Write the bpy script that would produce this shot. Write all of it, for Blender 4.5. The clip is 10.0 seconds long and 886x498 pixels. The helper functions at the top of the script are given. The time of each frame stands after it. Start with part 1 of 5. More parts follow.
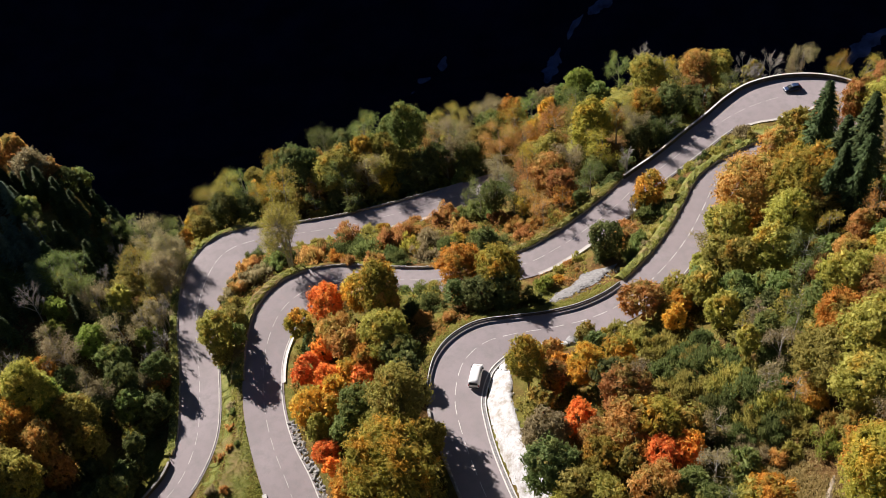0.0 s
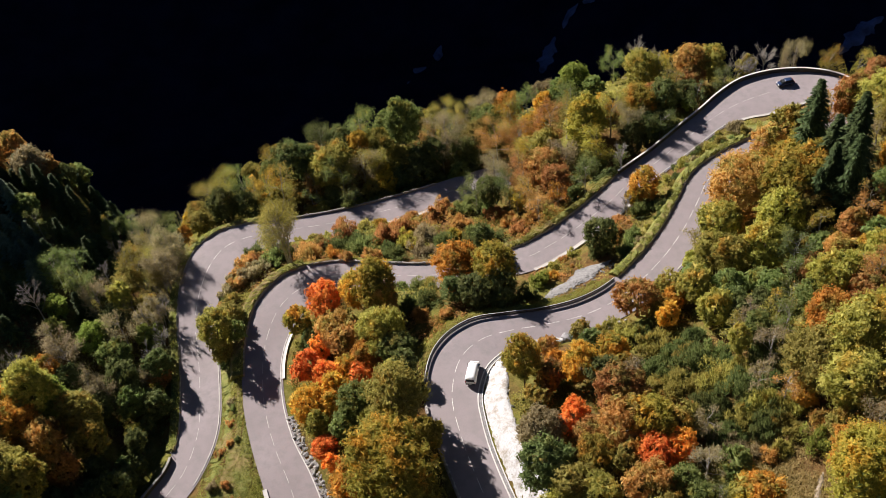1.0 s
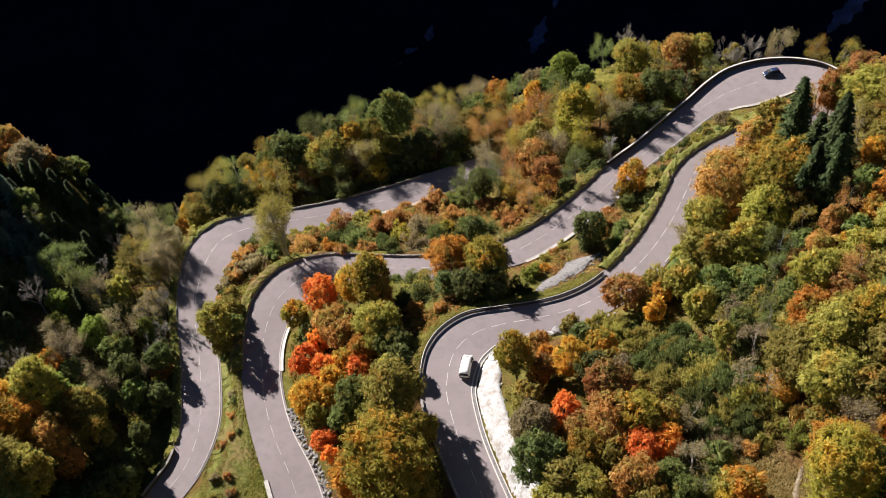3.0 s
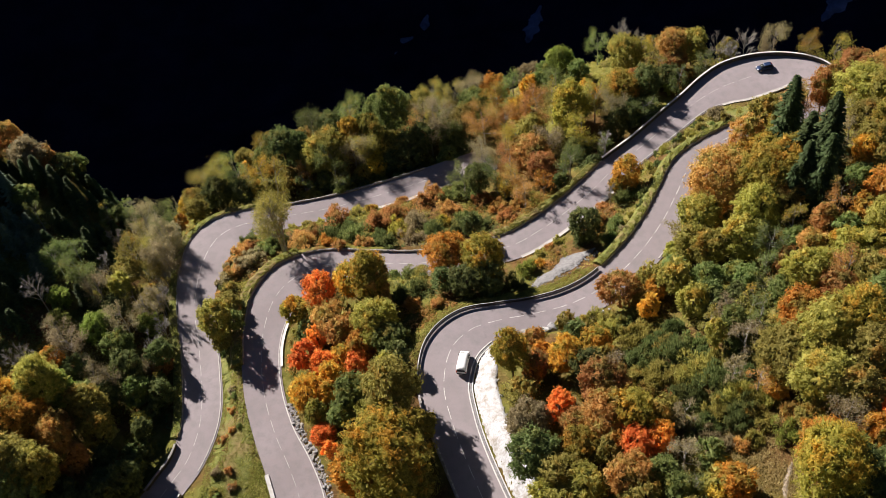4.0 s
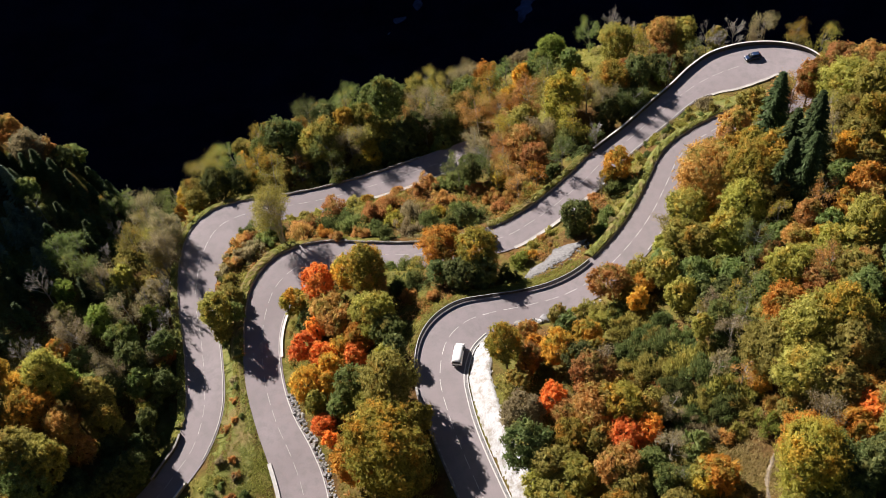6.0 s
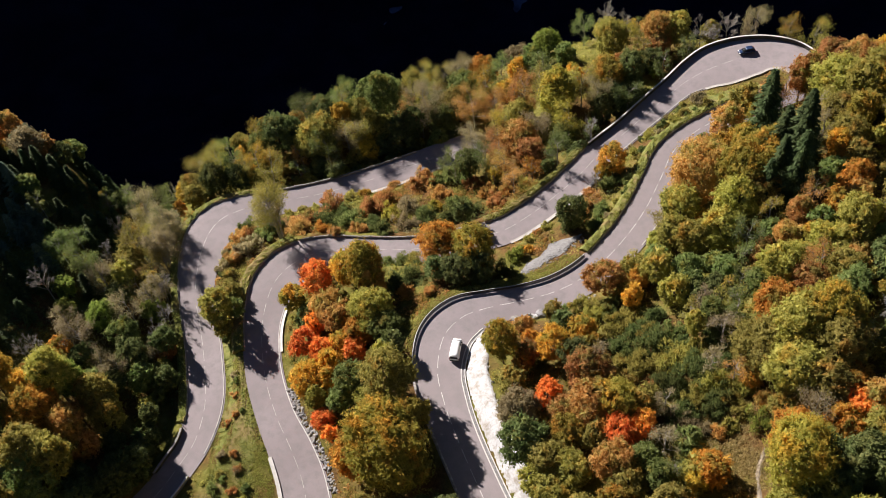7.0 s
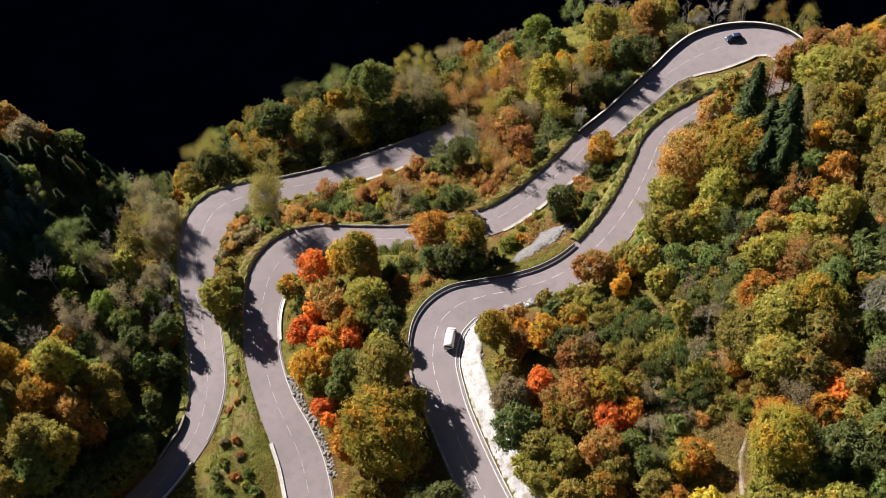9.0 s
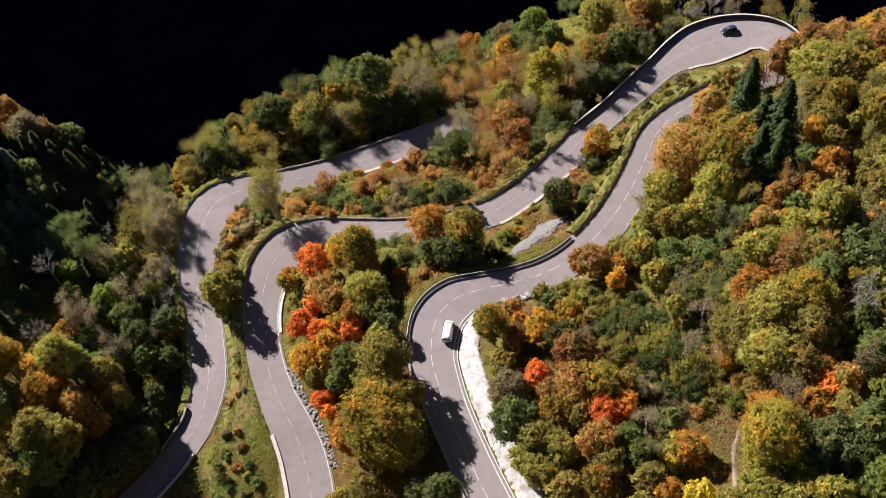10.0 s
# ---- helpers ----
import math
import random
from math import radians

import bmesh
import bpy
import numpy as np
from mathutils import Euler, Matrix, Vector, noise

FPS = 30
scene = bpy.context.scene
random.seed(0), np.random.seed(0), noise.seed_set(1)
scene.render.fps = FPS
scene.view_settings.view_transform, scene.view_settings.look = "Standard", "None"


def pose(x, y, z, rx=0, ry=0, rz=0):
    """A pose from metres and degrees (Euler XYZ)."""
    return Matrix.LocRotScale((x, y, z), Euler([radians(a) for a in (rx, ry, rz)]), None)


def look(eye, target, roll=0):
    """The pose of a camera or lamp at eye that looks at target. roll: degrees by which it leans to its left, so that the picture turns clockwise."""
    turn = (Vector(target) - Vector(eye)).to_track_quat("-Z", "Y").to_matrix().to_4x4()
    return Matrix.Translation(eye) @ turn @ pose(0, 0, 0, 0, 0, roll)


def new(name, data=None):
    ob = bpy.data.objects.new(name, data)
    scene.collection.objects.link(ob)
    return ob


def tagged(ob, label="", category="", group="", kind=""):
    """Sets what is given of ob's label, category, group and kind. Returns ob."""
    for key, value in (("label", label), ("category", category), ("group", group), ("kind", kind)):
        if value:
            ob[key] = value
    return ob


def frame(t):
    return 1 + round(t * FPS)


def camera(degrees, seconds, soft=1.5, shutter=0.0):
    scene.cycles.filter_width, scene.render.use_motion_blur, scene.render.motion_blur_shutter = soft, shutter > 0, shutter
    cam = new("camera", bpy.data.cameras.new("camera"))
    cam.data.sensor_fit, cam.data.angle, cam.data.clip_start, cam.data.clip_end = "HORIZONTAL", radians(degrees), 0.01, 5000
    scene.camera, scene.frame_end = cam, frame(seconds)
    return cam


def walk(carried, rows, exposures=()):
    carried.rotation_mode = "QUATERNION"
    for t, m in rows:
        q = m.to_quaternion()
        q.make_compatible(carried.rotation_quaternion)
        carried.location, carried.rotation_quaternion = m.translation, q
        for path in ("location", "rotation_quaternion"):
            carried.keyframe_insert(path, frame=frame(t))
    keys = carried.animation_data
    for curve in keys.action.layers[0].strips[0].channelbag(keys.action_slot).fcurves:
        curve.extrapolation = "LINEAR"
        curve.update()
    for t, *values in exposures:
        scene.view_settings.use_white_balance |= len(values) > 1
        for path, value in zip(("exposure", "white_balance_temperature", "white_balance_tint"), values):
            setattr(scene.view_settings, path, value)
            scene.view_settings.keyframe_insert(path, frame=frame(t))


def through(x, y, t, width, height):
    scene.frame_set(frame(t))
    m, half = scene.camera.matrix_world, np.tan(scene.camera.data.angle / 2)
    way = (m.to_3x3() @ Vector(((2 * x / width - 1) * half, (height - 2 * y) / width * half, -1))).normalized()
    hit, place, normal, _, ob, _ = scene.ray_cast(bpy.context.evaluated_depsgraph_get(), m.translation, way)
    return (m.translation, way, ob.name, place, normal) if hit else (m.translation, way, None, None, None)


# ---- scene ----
cam = camera(48.2, 10.0, 0.85)
METRES, EYE, TILT, LEAN, TURN = 37.0, 152.35, -44.37, 5.63, -0.46
ROWS = [
    (0.0, 0.0, 0.0, 0.0, 0.0, 0.0, -0.0),
    (0.5, -0.0015, -0.0297, 0.037, -0.1, -0.48, 0.11),
    (1.0, -0.0025, -0.0616, 0.0781, -0.23, -1.01, 0.23),
    (1.5, -0.0038, -0.0907, 0.1151, -0.34, -1.48, 0.35),
    (2.0, -0.0052, -0.1228, 0.1562, -0.46, -1.99, 0.47),
    (2.5, -0.0054, -0.153, 0.1941, -0.56, -2.45, 0.58),
    (4.0, -0.0113, -0.2488, 0.3171, -0.93, -3.98, 0.89),
    (4.5, -0.0123, -0.279, 0.3556, -1.02, -4.45, 0.98),
    (5.0, -0.0131, -0.3117, 0.3979, -1.11, -4.97, 1.08),
    (5.5, -0.0143, -0.3421, 0.4365, -1.2, -5.44, 1.18),
    (7.0, -0.0169, -0.4371, 0.5563, -1.52, -6.91, 1.49),
    (7.5, -0.0174, -0.4666, 0.595, -1.63, -7.4, 1.59),
    (8.0, -0.0187, -0.4988, 0.636, -1.75, -7.92, 1.7),
    (8.5, -0.0194, -0.528, 0.6747, -1.87, -8.41, 1.81),
    (9.0, -0.0203, -0.56, 0.7162, -1.98, -8.93, 1.91),
    (9.5, -0.0209, -0.5894, 0.7545, -2.06, -9.41, 1.98),
    (10.0, -0.0218, -0.6155, 0.7877, -2.15, -9.92, 2.06),
]
walk(cam, [(t, pose(0, 0, EYE, TILT, LEAN, TURN) @ pose(METRES * x, METRES * y, METRES * z, 90 + pitch, roll, yaw)) for t, x, y, z, yaw, pitch, roll in ROWS])

# ---- light ----
SUN_AZ, SUN_EL = radians(131.0), radians(31.0)
to_sun = Vector((math.cos(SUN_AZ) * math.cos(SUN_EL), math.sin(SUN_AZ) * math.cos(SUN_EL), math.sin(SUN_EL)))
sun_data = bpy.data.lights.new("sun", "SUN")
sun_data.energy, sun_data.angle, sun_data.color = 5.0, radians(0.53), (1.0, 0.915, 0.87)
sun = new("sun", sun_data)
sun.matrix_world = look(to_sun * 900, (0, 0, 0))
world = bpy.data.worlds.new("sky")
scene.world = world
world.use_nodes = True
sky = world.node_tree.nodes.new("ShaderNodeTexSky")
sky.sky_type, sky.sun_disc = "NISHITA", False
sky.ozone_density, sky.dust_density = 9.0, 0.1
sky.sun_elevation, sky.sun_rotation = SUN_EL, math.pi / 2 - SUN_AZ
back = world.node_tree.nodes["Background"]
world.node_tree.links.new(sky.outputs[0], back.inputs[0])
back.inputs[1].default_value = 0.0205
scene.view_settings.exposure = 1.27


# ---- materials ----
class Nodes:
    """A small wrapper to write node materials in few lines."""

    def __init__(self, name):
        self.mat = bpy.data.materials.new(name)
        self.mat.use_nodes = True
        self.t = self.mat.node_tree
        self.bsdf = self.t.nodes["Principled BSDF"]
        self.out = self.t.nodes["Material Output"]
        self.bsdf.inputs["Specular IOR Level"].default_value = 0.2

    def add(self, kind, **values):
        n = self.t.nodes.new(kind)
        for k, v in values.items():
            n.inputs[k.replace("_", " ")].default_value = v
        return n

    def link(self, a, b):
        self.t.links.new(a, b)

    def coords(self, local=False):
        if local:
            return self.add("ShaderNodeTexCoord").outputs["Object"]
        return self.add("ShaderNodeNewGeometry").outputs["Position"]

    def noise(self, scale, detail=4.0, rough=0.6, local=False, stretch=None):
        n = self.add("ShaderNodeTexNoise", Scale=scale, Detail=detail, Roughness=rough)
        c = self.coords(local)
        if stretch:
            m = self.add("ShaderNodeVectorMath")
            m.operation = "MULTIPLY"
            m.inputs[1].default_value = stretch
            self.link(c, m.inputs[0])
            c = m.outputs[0]
        self.link(c, n.inputs["Vector"])
        return n.outputs["Fac"]

    def ramp(self, fac, stops):
        r = self.add("ShaderNodeValToRGB")
        e = r.color_ramp.elements
        e[0].position, e[0].color = stops[0][0], (*stops[0][1], 1)
        e[1].position, e[1].color = stops[-1][0], (*stops[-1][1], 1)
        for p, c in stops[1:-1]:
            x = e.new(p)
            x.color = (*c, 1)
        self.link(fac, r.inputs[0])
        return r.outputs[0]

    def mix(self, fac, a, b, how="MIX"):
        m = self.add("ShaderNodeMix")
        m.data_type, m.blend_type = "RGBA", how
        for v, i in ((fac, 0), (a, 6), (b, 7)):
            if isinstance(v, (int, float)):
                m.inputs[i].default_value = v
            elif isinstance(v, tuple):
                m.inputs[i].default_value = (*v, 1)
            else:
                self.link(v, m.inputs[i])
        return m.outputs[2]

    def bump(self, height, strength, distance):
        b = self.add("ShaderNodeBump", Strength=strength, Distance=distance)
        self.link(height, b.inputs["Height"])
        self.link(b.outputs[0], self.bsdf.inputs["Normal"])

    def done(self, colour, rough=0.8):
        if isinstance(colour, tuple):
            self.bsdf.inputs["Base Color"].default_value = (*colour, 1)
        else:
            self.link(colour, self.bsdf.inputs["Base Color"])
        self.bsdf.inputs["Roughness"].default_value = rough
        return self.mat


def plain(name, colour, rough=0.6, metal=0.0, spread=0.12, scale=3.0):
    n = Nodes(name)
    n.bsdf.inputs["Metallic"].default_value = metal
    dark = tuple(c * (1 - spread) for c in colour)
    light = tuple(min(1, c * (1 + spread)) for c in colour)
    return n.done(n.ramp(n.noise(scale), [(0.3, dark), (0.7, light)]), rough)


def asphalt():
    n = Nodes("asphalt")
    broad = n.ramp(n.noise(0.07, 3), [(0.3, (0.225, 0.196, 0.199)), (0.7, (0.272, 0.239, 0.246))])
    patch = n.mix(n.ramp(n.noise(0.5, 6, 0.7), [(0.45, (0, 0, 0)), (0.75, (1, 1, 1))]), broad, (0.20, 0.186, 0.184))
    fine = n.mix(0.25, patch, n.ramp(n.noise(9, 3), [(0.3, (0.12, 0.11, 0.1)), (0.7, (0.4, 0.37, 0.35))]), "SOFT_LIGHT")
    n.bump(n.noise(25, 3), 0.3, 0.02)
    return n.done(fine, 0.85)


def paint():
    n = Nodes("road_paint")
    return n.done(n.ramp(n.noise(2.2, 5, 0.75), [(0.35, (0.27, 0.25, 0.235)), (0.62, (0.62, 0.60, 0.57))]), 0.6)


def ground_material():
    n = Nodes("hillside")
    n.bsdf.inputs["Specular IOR Level"].default_value = 0.0
    grass = n.ramp(n.noise(0.35, 6, 0.7), [(0.25, (0.06, 0.065, 0.018)), (0.5, (0.13, 0.125, 0.03)), (0.75, (0.24, 0.20, 0.075))])
    litter = n.ramp(n.noise(1.3, 6, 0.75), [(0.25, (0.045, 0.03, 0.014)), (0.55, (0.13, 0.075, 0.03)), (0.8, (0.24, 0.15, 0.06))])
    local = n.mix(n.ramp(n.noise(0.08, 4), [(0.42, (0, 0, 0)), (0.58, (1, 1, 1))]), grass, litter)
    n.bump(n.noise(1.8, 6, 0.7), 0.8, 0.5)
    # below the brow: conifer slopes, the gorge's deep shade and blue haze in their colour
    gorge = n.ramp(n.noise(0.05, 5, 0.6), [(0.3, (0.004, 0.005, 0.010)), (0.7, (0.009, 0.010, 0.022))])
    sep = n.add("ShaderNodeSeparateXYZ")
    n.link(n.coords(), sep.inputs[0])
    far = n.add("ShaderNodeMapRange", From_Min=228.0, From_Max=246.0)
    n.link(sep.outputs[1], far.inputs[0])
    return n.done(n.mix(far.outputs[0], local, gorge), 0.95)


def foliage(name, dark, mid, light, through=0.56, second=None, share=0.5):
    """Leaves: hue differs from tree to tree, clump to clump and leaf to leaf; part of the light passes through."""
    n = Nodes(name)
    leaf = n.add("ShaderNodeNewGeometry").outputs["Random Per Island"]
    tree = n.add("ShaderNodeObjectInfo").outputs["Random"]
    c = n.ramp(leaf, [(0.0, dark), (0.5, mid), (1.0, light)])
    clump = n.ramp(n.noise(0.55, 2, 0.5), [(0.3, tuple(v * 0.75 for v in mid)), (0.7, light)])
    c = n.mix(0.45, c, clump)
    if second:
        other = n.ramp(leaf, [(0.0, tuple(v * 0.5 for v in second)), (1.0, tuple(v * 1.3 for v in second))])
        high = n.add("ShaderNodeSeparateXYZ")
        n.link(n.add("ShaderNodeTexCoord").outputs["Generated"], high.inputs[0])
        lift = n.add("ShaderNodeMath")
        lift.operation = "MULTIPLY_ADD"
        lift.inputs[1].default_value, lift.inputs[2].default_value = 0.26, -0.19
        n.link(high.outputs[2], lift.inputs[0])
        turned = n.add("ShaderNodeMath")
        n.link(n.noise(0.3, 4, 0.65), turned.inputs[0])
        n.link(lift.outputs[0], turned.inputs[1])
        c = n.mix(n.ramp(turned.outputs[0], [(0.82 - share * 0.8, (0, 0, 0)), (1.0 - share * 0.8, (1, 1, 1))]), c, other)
    hsv = n.add("ShaderNodeHueSaturation")
    for i, lo, hi in ((0, 0.485, 0.515), (2, 1.15, 1.74)):
        m = n.add("ShaderNodeMapRange", To_Min=lo, To_Max=hi)
        n.link(tree, m.inputs[0])
        n.link(m.outputs[0], hsv.inputs[i])
    n.link(c, hsv.inputs["Color"])
    colour = hsv.outputs[0]
    n.done(colour, 0.65)
    n.bsdf.inputs["Specular IOR Level"].default_value = 0.1
    tr = n.add("ShaderNodeBsdfTranslucent")
    n.link(colour, tr.inputs["Color"])
    mx = n.add("ShaderNodeMixShader", Fac=through)
    n.link(n.bsdf.outputs[0], mx.inputs[1])
    n.link(tr.outputs[0], mx.inputs[2])
    n.link(mx.outputs[0], n.out.inputs["Surface"])
    return n.mat


def grass_material(name, low, mid, high):
    n = Nodes(name)
    c = n.ramp(n.noise(0.6, 6, 0.72), [(0.25, low), (0.5, mid), (0.75, high)])
    c = n.mix(n.ramp(n.noise(0.16, 4, 0.6), [(0.5, (0, 0, 0)), (0.62, (0.75, 0.75, 0.75))]), c, (0.2, 0.135, 0.06))
    n.bump(n.noise(6, 4, 0.7), 0.8, 0.15)
    return n.done(c, 0.9)


ASPHALT, PAINT, GROUND = asphalt(), paint(), ground_material()
FADED = plain("worn_road_paint", (0.36, 0.34, 0.32), 0.7, spread=0.25, scale=1.5)
STONE = plain("limestone_block", (0.26, 0.245, 0.22), 0.85, spread=0.35, scale=1.6)
# wall stone darkened: the shade on its road side is put into the colour
SHADED_STONE = plain("wall_stone_with_shade", (0.065, 0.06, 0.05), 0.95, spread=0.5, scale=1.2)
COPING = plain("pale_coping_stone", (0.58, 0.56, 0.52), 0.85, spread=0.12, scale=0.6)
CONCRETE = plain("white_concrete", (0.47, 0.455, 0.43), 0.8, spread=0.18, scale=0.9)
def limestone():
    n = Nodes("white_limestone_rubble")
    c = n.ramp(n.noise(3.2, 8, 0.8), [(0.28, (0.13, 0.13, 0.13)), (0.47, (0.42, 0.42, 0.42)), (0.7, (0.58, 0.58, 0.575))])
    c = n.mix(n.ramp(n.noise(0.55, 6, 0.75), [(0.46, (0, 0, 0)), (0.62, (0.85, 0.85, 0.85))]), c, (0.24, 0.205, 0.16))
    n.bump(n.noise(5, 5, 0.75), 0.7, 0.2)
    return n.done(c, 0.9)


SCREE = limestone()
BARK = plain("bark", (0.10, 0.075, 0.055), 0.9, spread=0.4, scale=4.0)
GREY_BARK = plain("grey_bark", (0.27, 0.25, 0.225), 0.9, spread=0.3, scale=4.0)
STEEL = plain("galvanised_steel", (0.5, 0.49, 0.475), 0.5, 0.25, 0.12, 2.0)
# dark rail colour: the shade on the side facing the road is put in
SHADED_RAIL = plain("rail_with_shade", (0.05, 0.042, 0.038), 0.8, 0.0, 0.4, 2.0)
GRASS = grass_material("bank_grass", (0.06, 0.072, 0.016), (0.14, 0.15, 0.035), (0.25, 0.215, 0.08))
BLADES = foliage("grass_blades", (0.085, 0.1, 0.02), (0.185, 0.205, 0.042), (0.33, 0.295, 0.1), 0.4)
STRAW = foliage("straw_blades", (0.16, 0.12, 0.05), (0.27, 0.21, 0.09), (0.38, 0.31, 0.15), 0.3)
OLD_CONCRETE = plain("weathered_concrete", (0.36, 0.34, 0.315), 0.85, spread=0.25, scale=0.7)
# pale rock darkened and blued: gorge shade and haze are put into the colour
DIM_ROCK = plain("limestone_with_shade_and_haze", (0.055, 0.066, 0.12), 0.95, spread=0.6, scale=0.12)
TRODDEN = plain("trodden_earth", (0.2, 0.165, 0.12), 0.95, spread=0.4, scale=2.0)
GRAVEL = plain("grey_gravel", (0.185, 0.18, 0.176), 0.9, spread=0.45, scale=2.5)
ROCK = plain("grey_rock", (0.22, 0.215, 0.215), 0.9, spread=0.4, scale=2.5)
BLACK = plain("black_rubber", (0.02, 0.02, 0.022), 0.6)
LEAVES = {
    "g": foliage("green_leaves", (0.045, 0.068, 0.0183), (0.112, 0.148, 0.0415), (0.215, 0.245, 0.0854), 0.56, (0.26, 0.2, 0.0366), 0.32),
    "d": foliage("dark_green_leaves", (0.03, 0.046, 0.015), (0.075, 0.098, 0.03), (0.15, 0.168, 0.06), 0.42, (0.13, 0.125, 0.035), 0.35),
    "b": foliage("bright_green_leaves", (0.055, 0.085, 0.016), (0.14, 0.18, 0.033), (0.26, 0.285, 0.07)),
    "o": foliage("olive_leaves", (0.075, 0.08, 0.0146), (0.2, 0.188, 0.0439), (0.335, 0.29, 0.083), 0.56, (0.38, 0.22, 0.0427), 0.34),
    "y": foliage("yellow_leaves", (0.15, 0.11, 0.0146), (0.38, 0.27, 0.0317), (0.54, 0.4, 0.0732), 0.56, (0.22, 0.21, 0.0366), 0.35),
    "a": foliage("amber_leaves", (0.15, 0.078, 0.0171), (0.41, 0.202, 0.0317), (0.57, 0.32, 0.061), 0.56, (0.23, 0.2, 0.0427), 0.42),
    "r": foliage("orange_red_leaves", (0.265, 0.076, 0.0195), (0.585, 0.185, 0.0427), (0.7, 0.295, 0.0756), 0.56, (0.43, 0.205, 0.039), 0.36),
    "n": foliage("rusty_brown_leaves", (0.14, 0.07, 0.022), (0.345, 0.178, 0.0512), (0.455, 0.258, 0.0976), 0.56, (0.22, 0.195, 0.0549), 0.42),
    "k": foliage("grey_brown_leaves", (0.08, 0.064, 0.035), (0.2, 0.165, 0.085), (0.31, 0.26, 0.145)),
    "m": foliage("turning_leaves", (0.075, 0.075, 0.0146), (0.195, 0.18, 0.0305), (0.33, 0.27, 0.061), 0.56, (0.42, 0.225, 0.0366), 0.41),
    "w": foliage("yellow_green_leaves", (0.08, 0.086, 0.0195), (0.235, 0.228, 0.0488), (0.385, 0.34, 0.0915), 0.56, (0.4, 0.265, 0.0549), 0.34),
    # paler than spruce_needles: sunlight on the spur's conifers is put into the colour
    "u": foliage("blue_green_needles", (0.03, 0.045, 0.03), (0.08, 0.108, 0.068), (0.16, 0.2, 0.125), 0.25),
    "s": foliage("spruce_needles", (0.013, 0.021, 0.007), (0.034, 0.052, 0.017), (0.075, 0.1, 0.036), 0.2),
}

# ---- the lie of the land ----
# road lines: x, y, height of the crown, width
UPPER = [(3.3, 56.6, 17.8, 7.2), (-0.7, 68.6, 17.2, 7), (-3.7, 76.9, 16.6, 7), (-7.4, 88.3, 16.1, 7.2), (-9.5, 96.3, 15.7, 7.9), (-10.6, 103.9, 15.2, 8.9), (-9.1, 111.9, 14.8, 10.1), (-5.1, 116.5, 14.5, 9.6), (0.4, 118.5, 14.1, 7.5), (7.2, 119.7, 13.7, 6.7), (14.9, 121.7, 13.4, 6.9), (22.3, 126.1, 12.9, 7.2), (29.9, 133.7, 12.5, 7.6), (36, 142, 12, 7.7), (40.9, 150.8, 11.4, 7.6), (45.2, 158.9, 10.9, 7.4), (51, 164.6, 10.6, 6.3), (59.3, 169.5, 10.1, 6.3), (69.6, 172.8, 9.6, 8.2)]
BEND = [(78.1, 174.9, 9, 8.1), (83, 182.6, 8.6, 8.2), (80.6, 189.3, 8.2, 9.5), (75.4, 192.1, 7.9, 10.7), (69.2, 191.8, 7.7, 12.9), (62.6, 190.1, 7.4, 13.1), (57.2, 187.9, 7.1, 10.1), (51.5, 184.2, 6.9, 7.1)]
MIDDLE = [(45.2, 179, 6.5, 6.6), (37.4, 172.2, 6.1, 6.2), (30.1, 166.2, 5.7, 6.7), (24.3, 160.2, 5.3, 7.2), (17.7, 154.4, 5, 7), (10.6, 149.3, 4.6, 7), (2.9, 145.8, 4.2, 7), (-13.8, 144.1, 3.5, 6.5), (-27.2, 145.5, 3.3, 6.7), (-36.9, 146.5, 2.9, 8.3), (-43.7, 143.9, 2.6, 11.1), (-47.7, 139.1, 2.4, 10.4), (-49.5, 131.7, 2.2, 8.6), (-49.6, 123.8, 2, 7.2), (-48.2, 114.2, 1.6, 6.9), (-45.3, 105, 1.4, 7.1), (-41.8, 97, 1, 8.1), (-39.2, 89.3, 0.4, 8.7), (-37.5, 78.4, 0, 8.7), (-38.1, 63.1, -0.7, 8.2)]
LOWER = [(-84.9, 76.2, -1.1, 6.1), (-76.2, 83.8, -1, 6.1), (-69.5, 91, -1, 6.1), (-65.9, 96.9, -1.2, 6.2), (-63, 102.9, -1.4, 6.4), (-61.9, 111.7, -1.6, 7.4), (-63.3, 122.4, -1.8, 7.6), (-65.5, 132.8, -2.1, 7.5), (-67.6, 142, -2.2, 7.6), (-67.7, 153.9, -2.4, 10), (-65.2, 163, -2.8, 11.5), (-59.7, 167.5, -3.5, 9.4), (-49.8, 169.9, -4.4, 7.4), (-38.2, 172.4, -5.4, 7.6), (-26.3, 176.7, -6.7, 7.6), (-18.2, 180.1, -7.6, 7.8), (-10.6, 183.8, -8.5, 7.6), (2.2, 189.4, -9.6, 7.4)]


def smooth_line(points, step=0.75):
    """A dense line through the points (Catmull-Rom): rows of u, x, y, z, width, u counting the points."""
    p = np.array(points, float)
    p = np.vstack([2 * p[0] - p[1], p, 2 * p[-1] - p[-2]])
    rows = []
    for i in range(1, len(p) - 2):
        n = max(2, int(np.hypot(*(p[i + 1] - p[i])[:2]) / step))
        for k in range(n + (i == len(p) - 3)):
            t = k / n
            a, b, c, d = p[i - 1 : i + 3]
            q = 0.5 * (2 * b + (c - a) * t + (2 * a - 5 * b + 4 * c - d) * t * t + (3 * b - a - 3 * c + d) * t ** 3)
            rows.append((i - 1 + t, *q))
    return np.array(rows)


ROAD_A = smooth_line(UPPER + BEND + MIDDLE)
ROAD_C = smooth_line(LOWER)
N_UP, N_BEND = len(UPPER), len(BEND)


